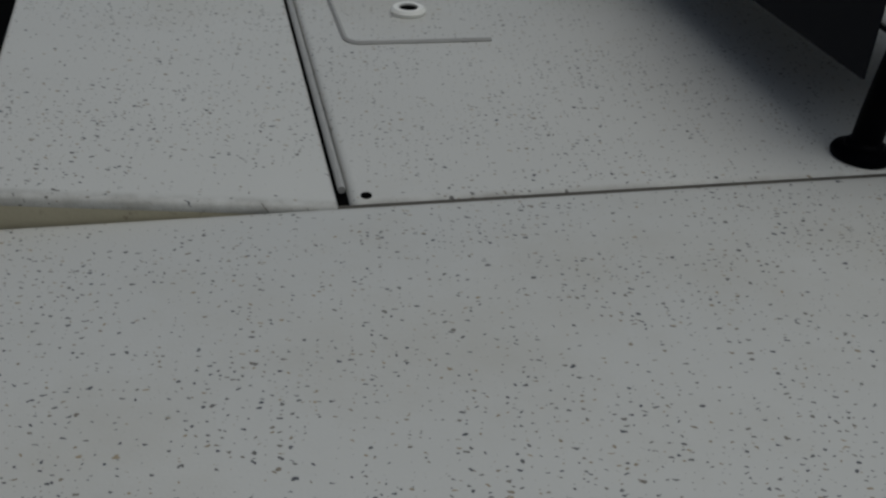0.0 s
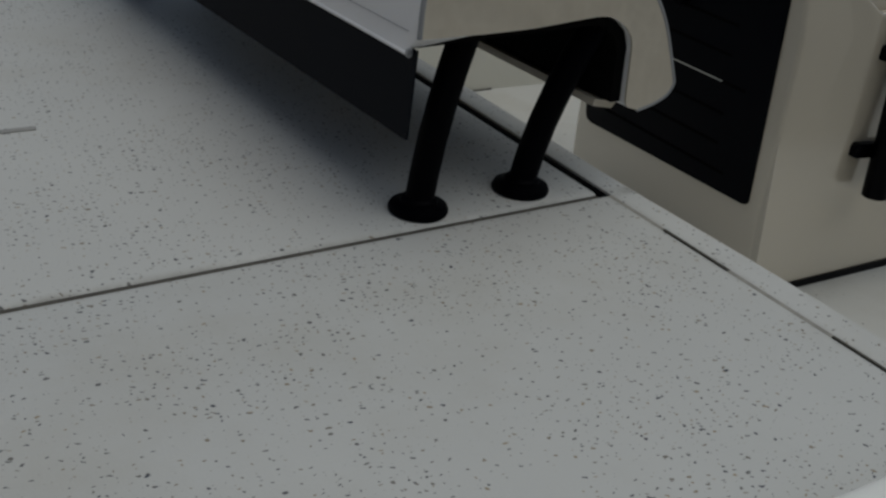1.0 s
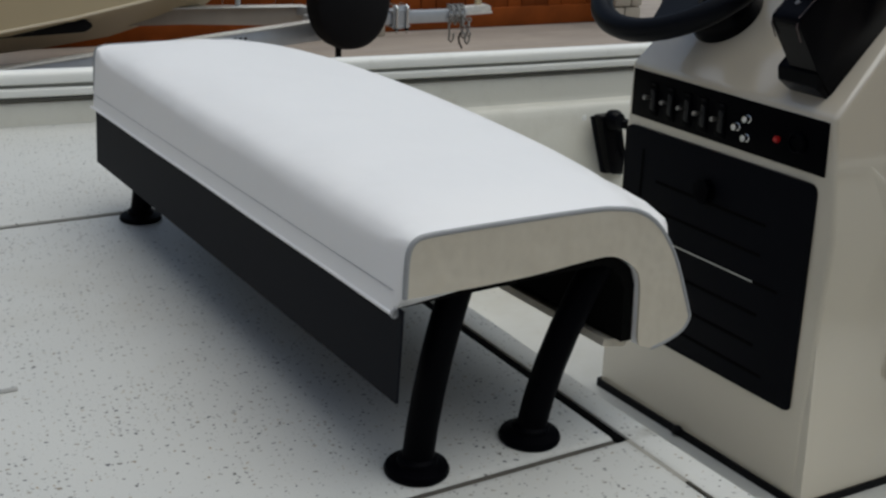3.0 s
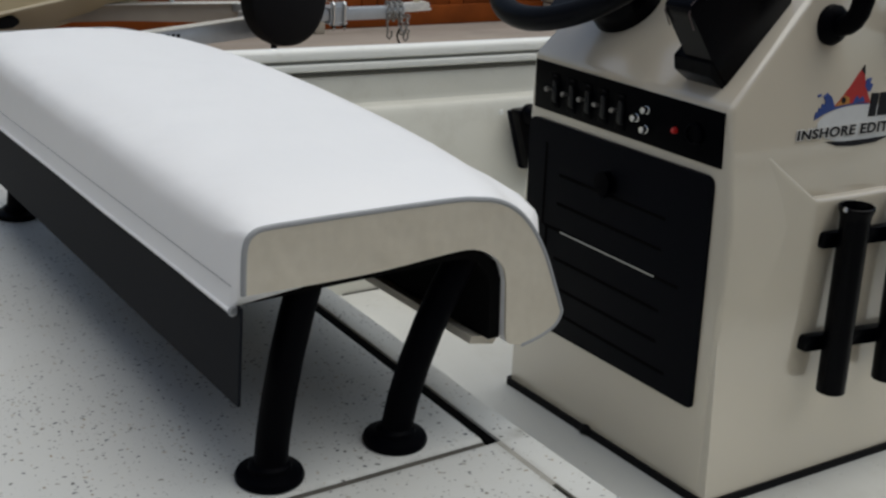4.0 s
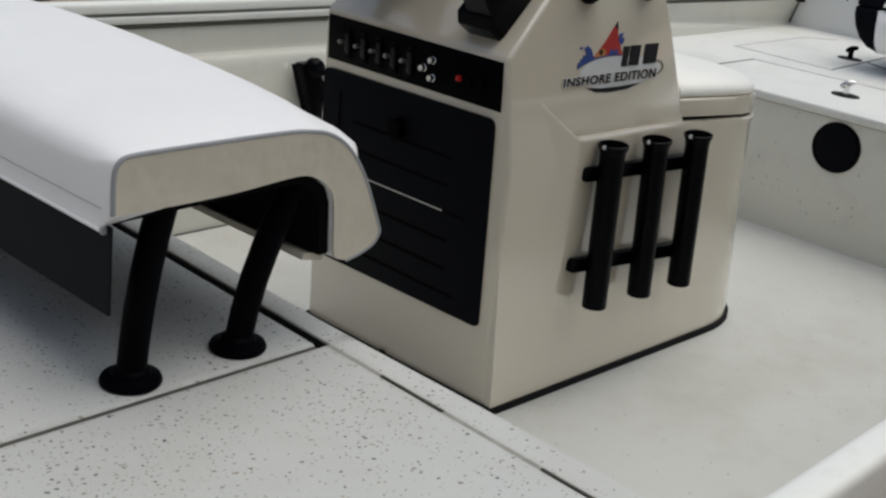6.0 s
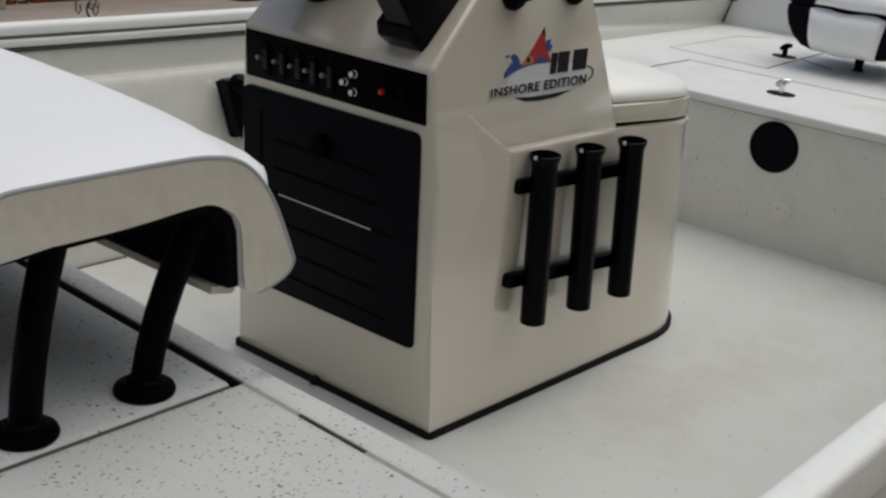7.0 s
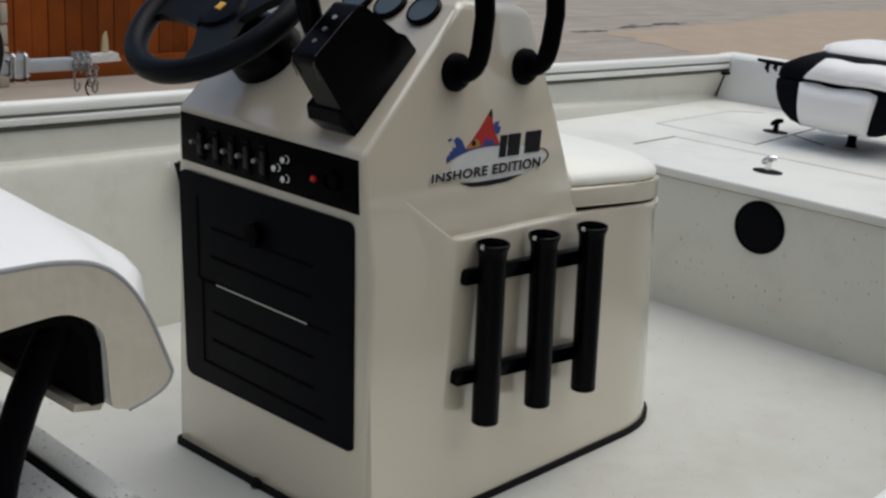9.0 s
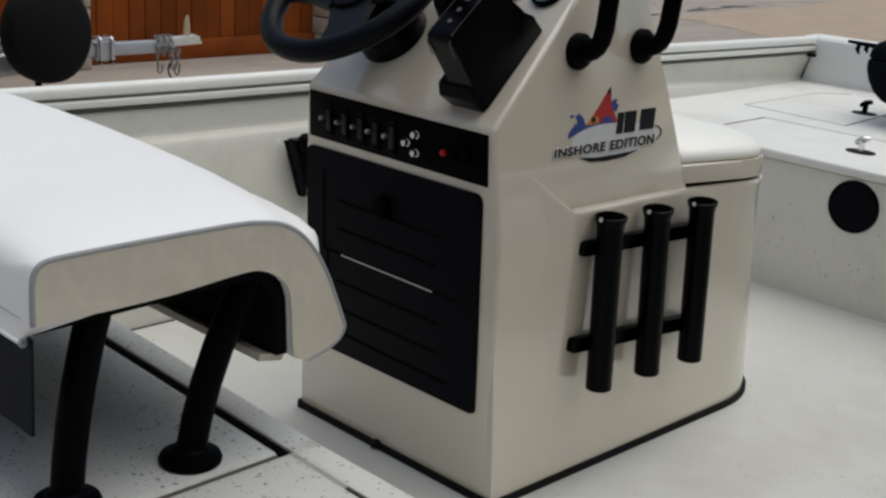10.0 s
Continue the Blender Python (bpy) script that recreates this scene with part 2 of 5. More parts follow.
HULLM = node_material("hull_gelcoat", (0.70, 0.67, 0.60), rough=0.3, coat=0.3, spread=0.03)


def slack(m, scale, strength, reach):
    """Broad, soft unevenness under the fine grain, as stuffed vinyl has."""
    n, l = m.node_tree.nodes, m.node_tree.links
    fine = n["Principled BSDF"].inputs["Normal"].links[0].from_node
    geo = n.new("ShaderNodeNewGeometry")
    wave = n.new("ShaderNodeTexNoise")
    wave.inputs["Scale"].default_value = scale
    wave.inputs["Detail"].default_value = 2.0
    l.new(geo.outputs["Position"], wave.inputs["Vector"])
    bump = n.new("ShaderNodeBump")
    bump.inputs["Strength"].default_value = strength
    bump.inputs["Distance"].default_value = reach
    l.new(wave.outputs["Fac"], bump.inputs["Height"])
    l.new(bump.outputs[0], fine.inputs["Normal"])


slack(VINYL, 10.0, 0.6, 0.010)
slack(CREAMV, 22.0, 0.7, 0.006)
slack(SEATV, 12.0, 0.6, 0.008)


def grime_beside(m, axis, at, reach, mix_most):
    """Dirt that has settled along a joint running at one coordinate, broken up by noise."""
    n, l = m.node_tree.nodes, m.node_tree.links
    b = n["Principled BSDF"]
    under = b.inputs["Base Color"].links[0].from_socket
    geo = n.new("ShaderNodeNewGeometry")
    sep = n.new("ShaderNodeSeparateXYZ")
    l.new(geo.outputs["Position"], sep.inputs[0])
    off = n.new("ShaderNodeMath")
    off.operation = "SUBTRACT"
    off.inputs[1].default_value = at
    l.new(sep.outputs[axis], off.inputs[0])
    away = n.new("ShaderNodeMath")
    away.operation = "ABSOLUTE"
    l.new(off.outputs[0], away.inputs[0])
    near = n.new("ShaderNodeMapRange")
    near.interpolation_type = "SMOOTHSTEP"
    near.inputs["From Min"].default_value = reach
    near.inputs["From Max"].default_value = reach * 0.2
    l.new(away.outputs[0], near.inputs["Value"])
    patch = n.new("ShaderNodeTexNoise")
    patch.inputs["Scale"].default_value = 26.0
    patch.inputs["Detail"].default_value = 6.0
    patch.inputs["Roughness"].default_value = 0.7
    l.new(geo.outputs["Position"], patch.inputs["Vector"])
    broken = n.new("ShaderNodeMapRange")
    broken.inputs["From Min"].default_value = 0.36
    broken.inputs["From Max"].default_value = 0.68
    broken.inputs["To Max"].default_value = mix_most
    l.new(patch.outputs["Fac"], broken.inputs["Value"])
    both = n.new("ShaderNodeMath")
    both.operation = "MULTIPLY"
    l.new(near.outputs[0], both.inputs[0])
    l.new(broken.outputs[0], both.inputs[1])
    mix = n.new("ShaderNodeMix")
    mix.data_type = "RGBA"
    mix.inputs["B"].default_value = (0.16, 0.145, 0.115, 1)
    l.new(both.outputs[0], mix.inputs["Factor"])
    l.new(under, mix.inputs["A"])
    l.new(mix.outputs["Result"], b.inputs["Base Color"])


grime_beside(DECK, "Y", 1.0435, 0.015, 0.55)
grime_beside(DECK, "X", 1.171, 0.013, 0.30)


# ---- mesh helpers ----
def thing(name, at, label, category, group="", kind=""):
    ob = new(name)
    ob.location = at
    ob.empty_display_size = 0.05
    return tagged(ob, label, category, group, kind)


def place_of(ob):
    p = Vector((0, 0, 0))
    while ob:
        p += ob.location
        ob = ob.parent
    return p


def part(name, bm, material, parent=None, label="", sharp=35):
    """Links a bmesh, drawn in world places, as one mesh object."""
    bmesh.ops.recalc_face_normals(bm, faces=bm.faces)
    for fc in bm.faces:
        fc.smooth = True
    for e in bm.edges:
        if len(e.link_faces) == 2 and e.calc_face_angle(0) > radians(sharp):
            e.smooth = False
    if parent:
        bmesh.ops.translate(bm, verts=bm.verts, vec=-place_of(parent))
    me = bpy.data.meshes.new(name)
    bm.to_mesh(me)
    bm.free()
    me.materials.append(material)
    ob = new(name, me)
    ob.parent = parent
    return tagged(ob, label)


def box(x0, x1, y0, y1, z0, z1, bevel=0.0, segments=2, bm=None):
    bm = bm or bmesh.new()
    made = bmesh.ops.create_cube(bm, size=1.0)["verts"]
    for v in made:
        v.co = Vector(((x0 + x1) / 2 + v.co.x * (x1 - x0), (y0 + y1) / 2 + v.co.y * (y1 - y0), (z0 + z1) / 2 + v.co.z * (z1 - z0)))
    if bevel:
        edges = list({e for v in made for e in v.link_edges})
        bmesh.ops.bevel(bm, geom=edges, offset=bevel, segments=segments, profile=0.5, affect="EDGES")
    return bm


def prism(poly, to3, a, b, bevel=0.0, segments=2, bm=None):
    """A polygon drawn through to3(u, v, depth), from depth a to depth b."""
    bm = bm or bmesh.new()
    lo = [bm.verts.new(to3(u, v, a)) for u, v in poly]
    hi = [bm.verts.new(to3(u, v, b)) for u, v in poly]
    faces = [bm.faces.new(lo), bm.faces.new(hi[::-1])]
    for k in range(len(poly)):
        j = (k + 1) % len(poly)
        faces.append(bm.faces.new((lo[k], hi[k], hi[j], lo[j])))
    if bevel:
        edges = list({e for fc in faces for e in fc.edges})
        bmesh.ops.bevel(bm, geom=edges, offset=bevel, segments=segments, profile=0.5, affect="EDGES", clamp_overlap=True)
    return bm


def tube(points, r, sides=12, bm=None, closed=False):
    bm = bm or bmesh.new()
    pts = [Vector(p) for p in points]
    radii = r if isinstance(r, (list, tuple)) else [r] * len(pts)
    rings, side = [], None
    for k, p in enumerate(pts):
        if closed:
            d = pts[(k + 1) % len(pts)] - pts[k - 1]
        else:
            d = pts[min(k + 1, len(pts) - 1)] - pts[max(k - 1, 0)]
        d.normalize()
        if side is None:
            side = d.orthogonal().normalized()
        side = (side - d * side.dot(d)).normalized()
        up = d.cross(side)
        rings.append([bm.verts.new(p + radii[k] * (math.cos(a) * side + math.sin(a) * up)) for a in [2 * math.pi * s / sides for s in range(sides)]])
    pairs = list(zip(rings, rings[1:])) + ([(rings[-1], rings[0])] if closed else [])
    for n_, (ra, rb) in enumerate(pairs):
        shift = 0
        if closed and n_ == len(pairs) - 1:
            shift = min(range(sides), key=lambda s: (ra[0].co - rb[s].co).length)
        for s in range(sides):
            bm.faces.new((ra[s], ra[(s + 1) % sides], rb[(s + 1 + shift) % sides], rb[(s + shift) % sides]))
    if not closed:
        bm.faces.new(rings[0][::-1])
        bm.faces.new(rings[-1])
    return bm


def lathe(profile, at, axis=(0, 0, 1), sides=24, bm=None):
    """Turns (radius, height) rows round an axis through at."""
    bm = bm or bmesh.new()
    ax = Vector(axis).normalized()
    u = ax.orthogonal().normalized()
    w = ax.cross(u)
    at = Vector(at)
    rings = []
    for r, hgt in profile:
        if r < 1e-6:
            rings.append([bm.verts.new(at + ax * hgt)])
        else:
            rings.append([bm.verts.new(at + ax * hgt + r * (math.cos(a) * u + math.sin(a) * w)) for a in [2 * math.pi * s / sides for s in range(sides)]])
    for ra, rb in zip(rings, rings[1:]):
        for s in range(sides):
            j = (s + 1) % sides
            if len(ra) == 1 and len(rb) > 1:
                bm.faces.new((ra[0], rb[j], rb[s]))
            elif len(rb) == 1 and len(ra) > 1:
                bm.faces.new((ra[s], ra[j], rb[0]))
            elif len(ra) > 1:
                bm.faces.new((ra[s], ra[j], rb[j], rb[s]))
    for ring in (rings[0], rings[-1]):
        if len(ring) > 1:
            bm.faces.new(ring)
    return bm


def rounded(poly, radius, steps=5):
    """The polygon with its corners rounded; radius: one for all, or one a corner."""
    out = []
    for k, p in enumerate(poly):
        r = radius[k] if isinstance(radius, (list, tuple)) else radius
        p, a, b = Vector(p), Vector(poly[k - 1]), Vector(poly[(k + 1) % len(poly)])
        if r <= 0:
            out.append((p.x, p.y))
            continue
        da, db = (a - p).normalized(), (b - p).normalized()
        half = math.acos(max(-1, min(1, da.dot(db)))) / 2
        cut = min(r / math.tan(half), (a - p).length * 0.49, (b - p).length * 0.49)
        pa, pb = p + da * cut, p + db * cut
        for s in range(steps + 1):
            q = s / steps
            c = (1 - q) ** 2 * pa + 2 * q * (1 - q) * p + q * q * pb
            out.append((c.x, c.y))
    return out


XY = lambda u, v, d: (u, v, d)
XZ = lambda u, v, d: (u, d, v)
YZ = lambda u, v, d: (d, u, v)

DECK_Z, FLOOR_Z, BOW_Z = 1.0, 0.56, 0.955
MID = 1.53

# ---- ground and surroundings ----
bm = bmesh.new()
bmesh.ops.create_grid(bm, x_segments=2, y_segments=2, size=600)
tagged(part("ground", bm, CONCRETE), "taupe concrete driveway, worn and stained", "ground", kind="structure")
rough_edge = random.Random(9)
corners = [(14.6, 9.68), (14.1, 8.6), (13.75, 7.7), (13.3, 4.0), (13.0, -30), (70, -30), (70, 11.4), (40, 11.0), (27, 10.65), (23.1, 10.85), (18.9, 9.97)]
apron = []
for (xa, ya), (xb, yb) in zip(corners, corners[1:] + corners[:1]):
    steps = min(24, max(1, int(math.hypot(xb - xa, yb - ya) / 0.18)))
    apron += [(xa + (xb - xa) * q / steps + rough_edge.uniform(-0.16, 0.16), ya + (yb - ya) * q / steps + rough_edge.uniform(-0.07, 0.07)) for q in range(steps)]
bm = bmesh.new()
bm.faces.new([bm.verts.new((x, y, 0.004)) for x, y in apron])
tagged(part("gravel_apron", bm, TAN), "tan fine gravel apron beside the concrete", "gravel", kind="structure")
for cx_, cy_, lx, ly in ((14.45, 9.82, 0.46, 0.10), (15.8, 10.05, 0.55, 0.10), (16.9, 10.2, 0.6, 0.07)):
    bm = bmesh.new()
    for k in range(11):
        px, py = cx_ + lx * rough_edge.gauss(0, 0.5), cy_ + ly * rough_edge.gauss(0, 0.55)
        reach = rough_edge.uniform(0.04, 0.20) * lx / 0.46
        ring = [bm.verts.new((px + reach * math.cos(a) * rough_edge.uniform(0.5, 1.2), py + 0.3 * reach * math.sin(a) * rough_edge.uniform(0.4, 1.2), 0.005 + 0.0003 * k)) for a in [q * math.pi / 5 for q in range(10)]]
        bm.faces.new(ring)
    tagged(part("tar_patch", bm, TAR), "dark crumbling tar patch on the worn concrete", "tar patch", kind="structure")
# unseen wall, added so that faces turned to starboard get less light
tagged(part("wall_block_starboard", box(-9, 9, -4.7, -4.5, 0, 5.2), BLOCKER), "plain unseen brown wall added to dim light from starboard", "wall", kind="structure")

# a second unseen wall, added to cut the sky light on aft faces
tagged(part("wall_block_stern", box(-4.4, -4.2, -4.5, 10, 0, 4.0), BLOCKER), "plain unseen brown wall added to dim light from astern", "wall", kind="structure")

# ---- boat hull ----
boat = thing("boat", (1.6, MID, 0), "off-white open fishing skiff standing on a trailer", "boat")

# gunwale stations: x, half width to the rail's middle, height
STATIONS = [(-0.6, 1.15, 1.115), (0.8, 1.15, 1.11), (1.8, 1.06, 1.108), (2.4, 1.01, 1.113), (3.0, 0.955, 1.121), (3.65, 0.895, 1.128), (4.75, 0.825, 1.122)]


# the starboard side runs straighter
STARBOARD = [(-0.6, 1.110, 1.105), (0.8, 1.110, 1.10), (1.9, 1.110, 1.10), (2.6, 1.05, 1.10), (3.65, 0.93, 1.11), (4.75, 0.835, 1.118)]


def between(x, rows):
    """Straight steps from row to row of (x, value)."""
    for (xa, a), (xb, b) in zip(rows, rows[1:]):
        if x <= xb:
            return a + (b - a) * min(1, max(0, (x - xa) / (xb - xa)))
    return rows[-1][1]


def gunwale(x, sign=1):
    rows = STATIONS if sign > 0 else STARBOARD
    for (xa, ha, za), (xb, hb, zb) in zip(rows, rows[1:]):
        if x <= xb:
            break
    q = (x - xa) / (xb - xa)
    return ha + q * (hb - ha), za + q * (zb - za)


XS = [-0.6, 0.1, 0.8, 1.2, 1.6, 2.0, 2.4, 2.8, 3.2, 3.65, 4.0, 4.4, 4.75]


def along(section, sign, material, name, label="", sharp=35):
    """Sweeps a closed section(half width, height, x) along one side of the boat."""
    bm = bmesh.new()
    loops = []
    for x in XS:
        h, z = gunwale(x, sign)
        loops.append([bm.verts.new((x, MID + sign * w, zz)) for w, zz in section(h, z, x)])
    for la, lb in zip(loops, loops[1:]):
        for k in range(len(la)):
            j = (k + 1) % len(la)
            bm.faces.new((la[k], la[j], lb[j], lb[k]))
    bm.faces.new(loops[0])
    bm.faces.new(loops[-1][::-1])
    return part(name, bm, material, boat, label, sharp)


def side_section(h, z, x):
    """The liner: a wall under the rail, a ledge that dies out over the bow deck, and the cockpit side."""
    foot = min(0.87, h - 0.16)
    c = between(x, ((2.2, 0.984), (3.0, 0.998), (3.7, 1.006), (4.15, 0.987), (4.7, 0.957)))
    wall = between(x, ((3.2, 0.033), (3.7, 0.030), (4.15, 0.014), (4.7, -0.001)))
    out = between(x, ((2.2, 0.066), (3.4, 0.066), (3.8, 0.060), (4.3, 0.036), (4.7, 0.016)))
    low = between(x, ((2.2, 0.080), (3.3, 0.090), (3.8, 0.082), (4.3, 0.050), (4.7, 0.024)))
    return [(foot - 0.10, 0.33), (h - 0.08, 0.60), (h + 0.014, 0.95), (h - 0.002, z - 0.04), (h - 0.005, z - 0.01), (h - 0.015, z - 0.01), (h - 0.020, z - 0.060), (h - 0.028, z - 0.0608), (h - 0.030, z - 0.064), (h - wall, c + 0.010), (h - wall - 0.006, c - 0.002),
            (h - out + 0.008, c - 0.006), (h - out, c - 0.010), (h - out - 0.005, c - 0.019), (h - low, min(0.950, c - 0.030)), (foot, FLOOR_Z), (foot, 0.5)]


def rail_section(h, z, x):
    return rounded([(h + 0.005, z - 0.062), (h + 0.005, z + 0.0045), (h - 0.035, z + 0.0045), (h - 0.037, z - 0.0215), (h - 0.024, z - 0.0235), (h - 0.024, z - 0.0295), (h - 0.038, z - 0.0315), (h - 0.038, z - 0.0485), (h - 0.010, z - 0.0525)], [0.006, 0.012, 0.016, 0.005, 0, 0, 0.004, 0.007, 0], 4)


for sign in (1, -1):
    along(side_section, sign, LINER, "hull_side")
    along(rail_section, sign, RAILM, "gunwale_rail", "rounded off-white vinyl rub rail")
    # strips that carry the rail's groove shade and under-rail shadow as colour
    along(lambda h, z, x: [(h - 0.020, z - 0.0230), (h - 0.0295, z - 0.0230), (h - 0.0295, z - 0.0300), (h - 0.020, z - 0.0300)], sign, RAILG, "rail_shade_strip", "grey strip for the shade in the rub rail groove")
    along(lambda h, z, x: [(h - 0.005, z - 0.0515), (h - 0.035, z - 0.0515), (h - 0.035, z - 0.0570), (h - 0.005, z - 0.0570)], sign, RAILSHADE, "rail_shade_strip", "dark strip for insert and shade under the rub rail")

# dark brown skin just outside each hull side
for sign in (1, -1):
    along(lambda h, z, x: [(h - 0.004, z - 0.072), (h + 0.001, z - 0.072), (h + 0.019, 0.95), (h - 0.074, 0.60), (min(0.87, h - 0.16) - 0.094, 0.33), (min(0.87, h - 0.16) - 0.11, 0.33), (h - 0.09, 0.60), (h + 0.008, 0.95)], sign, DARKHULL, "hull_skin", "dark outside skin of the hull")
part("bottom", box(-0.6, 4.7, MID - 0.74, MID + 0.74, 0.32, 0.38, 0.01), HULLM, boat)
part("transom", box(-0.66, -0.58, MID - 1.12, MID + 1.12, 0.38, 1.08, 0.01), HULLM, boat)
part("bow_panel", box(4.72, 4.78, MID - 0.81, MID + 0.81, 0.42, 1.09, 0.01), LINER, boat)
part("bow_rail", box(4.702, 4.83, MID - 0.86, MID + 0.86, 1.055, 1.128, 0.018, 3), RAILM, boat)
part("bow_bulkhead", prism([(MID + 0.832, 0.94), (MID + 0.826, 0.958), (MID + 0.799, 1.056), (MID + 0.779, 1.064), (MID + 0.772, 1.119), (MID - 0.75, 1.119), (MID - 0.80, 0.94)], YZ, 4.685, 4.70, 0.003), BULK, boat, "pale bulkhead across the bow")
part("corner_seam", tube([(4.682, MID + 0.800, 1.050), (4.682, MID + 0.824, 0.962)], 0.0032, 6), SEAM, boat, "dark joint beside the bulkhead")
part("rail_bracket", box(4.655, 4.683, MID + 0.775, MID + 0.812, 1.052, 1.064, 0.003), RUBBER, boat, "small dark bracket under the rail end")
part("cockpit_floor", box(1.19, 3.40, MID - 0.88, MID + 0.88, FLOOR_Z - 0.03, FLOOR_Z), FLOOR, boat, "worn off-white textured cockpit floor")

part("floor_line", tube([(1.735, 2.3975, 0.5615), (1.86, 2.3970, 0.5615), (2.0, 2.3975, 0.5612)], 0.0022, 6), SEAM, boat, "dark line at the foot of the liner")

# stern deck, with the joints left open between its pieces
part("side_deck", box(-0.58, 1.170, MID - 1.06, 1.0388, 0.96, DECK_Z, 0.004), DECK, boat)
part("side_deck", box(-0.58, 1.170, 2.021, MID + 1.12, 0.96, DECK_Z, 0.004), DECK, boat)
# gutter and strip carry the shade of the open gaps as near-black colour
part("gutter", box(-0.05, 1.175, 1.0, 2.06, 0.90, 0.95), GROOVE, boat)
part("lid_gap_shade", box(1.165, 1.1762, 1.041, 2.021, 0.95, 0.9955), GROOVE, boat, "black strip standing for shade in the gap before the lid")
for y0, y1 in ((1.0380, 1.0490), (2.0125, 2.0220)):
    part("lid_joint", box(0.0, 1.1595, y0, y1, 0.95, 0.9960), JOINT, boat, "dirty grey joint beside the lid")
part("hatch_lid", box(0.377, 1.1655, 1.0467, 2.013, 0.965, DECK_Z - 0.001, 0.010, 4), DECK, boat, "flecked off-white centre hatch lid")
part("deck_coaming", prism([(1.176, MID - 1.05), (1.222, MID - 1.05), (1.217, 0.70), (1.215, 0.85), (1.211, 1.00), (1.209, 1.10), (1.213, 1.35), (1.214, MID + 1.05), (1.176, MID + 1.05)], XY, 0.50, DECK_Z - 0.001, 0.004), DECK, boat)
hinge_at = Vector((0.366, 0, 1.0)) - Vector((1.6, MID, 0))
lid = part("stern_lid", box(0.031, 0.3655, 1.041, 2.014, DECK_Z - 0.016, DECK_Z - 0.001, 0.006, 3), DECK, boat, "flecked stern hatch lid standing slightly open")
edge = part("lid_edge", box(0.033, 0.360, 1.0412, 1.0468, DECK_Z - 0.085, DECK_Z - 0.010, 0.002), TANLIP, lid, "bare tan edge of the lid")
lid.matrix_basis = Matrix.Translation(hinge_at) @ Matrix.Rotation(radians(6.2), 4, "Y") @ Matrix.Translation(-hinge_at)
part("stern_well", box(-0.58, -0.05, 1.0, 2.06, 0.86, 0.90, 0.004), DECK, boat, "flecked floor of the stern well")
# black filler: the shade inside the hinge gap is put into its colour
part("hinge_gap_shade", box(0.361, 0.378, 1.042, 2.02, 0.95, 0.990), GROOVE, boat)
part("hinge", tube([(0.3715, 1.075, 0.9985), (0.3715, 2.01, 0.9985)], 0.0040, 8), BEAD, boat, "thin grey piano hinge")
for y0, y1 in ((0.841, 0.944), (0.630, 0.698)):
    part("seam_slot", box(1.1735, 1.1765, y0, y1, 0.985, 0.9986), SEAM, boat)
for y0, y1 in ((MID - 1.03, 0.630), (0.698, 0.841), (0.944, 1.040), (2.022, MID + 1.03)):
    part("seam_filler", box(1.168, 1.178, y0, y1, 0.98, 0.9978), FILLER, boat)
bead = [(0.425, 1.605)] + [(0.427 + 0.02 * (1 - math.cos(a)), 1.462 - 0.02 * math.sin(a)) for a in [k * math.pi / 12 for k in range(7)]] + [(0.611, 1.4405)]
part("caulk_bead", tube([(x, y, DECK_Z) for x, y in bead], 0.0034, 6), BEAD, boat, "grey caulk line worn on the lid")
part("screw_hole", lathe([(0.0055, 0.0), (0.0055, 0.0015), (0, 0.0015)], (0.393, 1.060, DECK_Z - 0.0012), sides=12), GROOVE, boat)
pull = thing("ring_pull", (0.523, 1.545, DECK_Z), "pale plastic ring pull with dark centre in the lid", "ring pull")
part("rim", lathe([(0.0225, -0.001), (0.0235, 0.004), (0.020, 0.008), (0.0135, 0.008), (0.0125, 0.002)], (0.523, 1.545, DECK_Z), sides=28), RAILM, pull)
part("cup", lathe([(0.0130, 0.0), (0.0130, 0.0055), (0, 0.0050)], (0.523, 1.545, DECK_Z), sides=20), GROOVE, pull)

# bow deck
h0, _ = gunwale(3.385)
bow_plan = [(3.362, MID - h0 + 0.04), (4.73, MID - 0.79), (4.73, MID + 0.835), (4.3, MID + 0.838), (3.8, MID + 0.842), (3.362, MID + h0 - 0.04)]
part("bow_deck", prism(bow_plan, XY, BOW_Z - 0.026, BOW_Z, 0.007, 3), BOWP, boat, "off-white bow casting deck")
part("bow_riser", box(3.370, 3.400, MID - 0.90, MID + 0.90, 0.50, BOW_Z - 0.028, 0.004, 2), RISER, boat, "off-white riser with brown specks")
for rows, paint in (([(3.55, 1.985), (3.784, 1.985)], HATCH), ([(3.784, 1.985), (3.806, 1.309), (3.81, 1.05)], PALE), ([(3.934, 2.150), (3.918, 1.774)], PALE), ([(3.918, 1.774), (4.44, 1.809)], HATCH), ([(3.934, 2.150), (4.437, 2.153), (4.535, 2.071)], PALE), ([(4.205, 1.785), (4.14, 1.65)], HATCH)):
    for (xa, ya), (xb, yb) in zip(rows, rows[1:]):
        part("hatch_seam", tube([(xa, ya, BOW_Z), (xb, yb, BOW_Z)], 0.0028, 6), paint, boat)

# ---- bench seat ----
bench = thing("bench_seat", (1.0, 1.55, DECK_Z), "white vinyl bench seat with rolled front edge on black legs", "bench")
Y0, Y1 = 1.050, 2.042
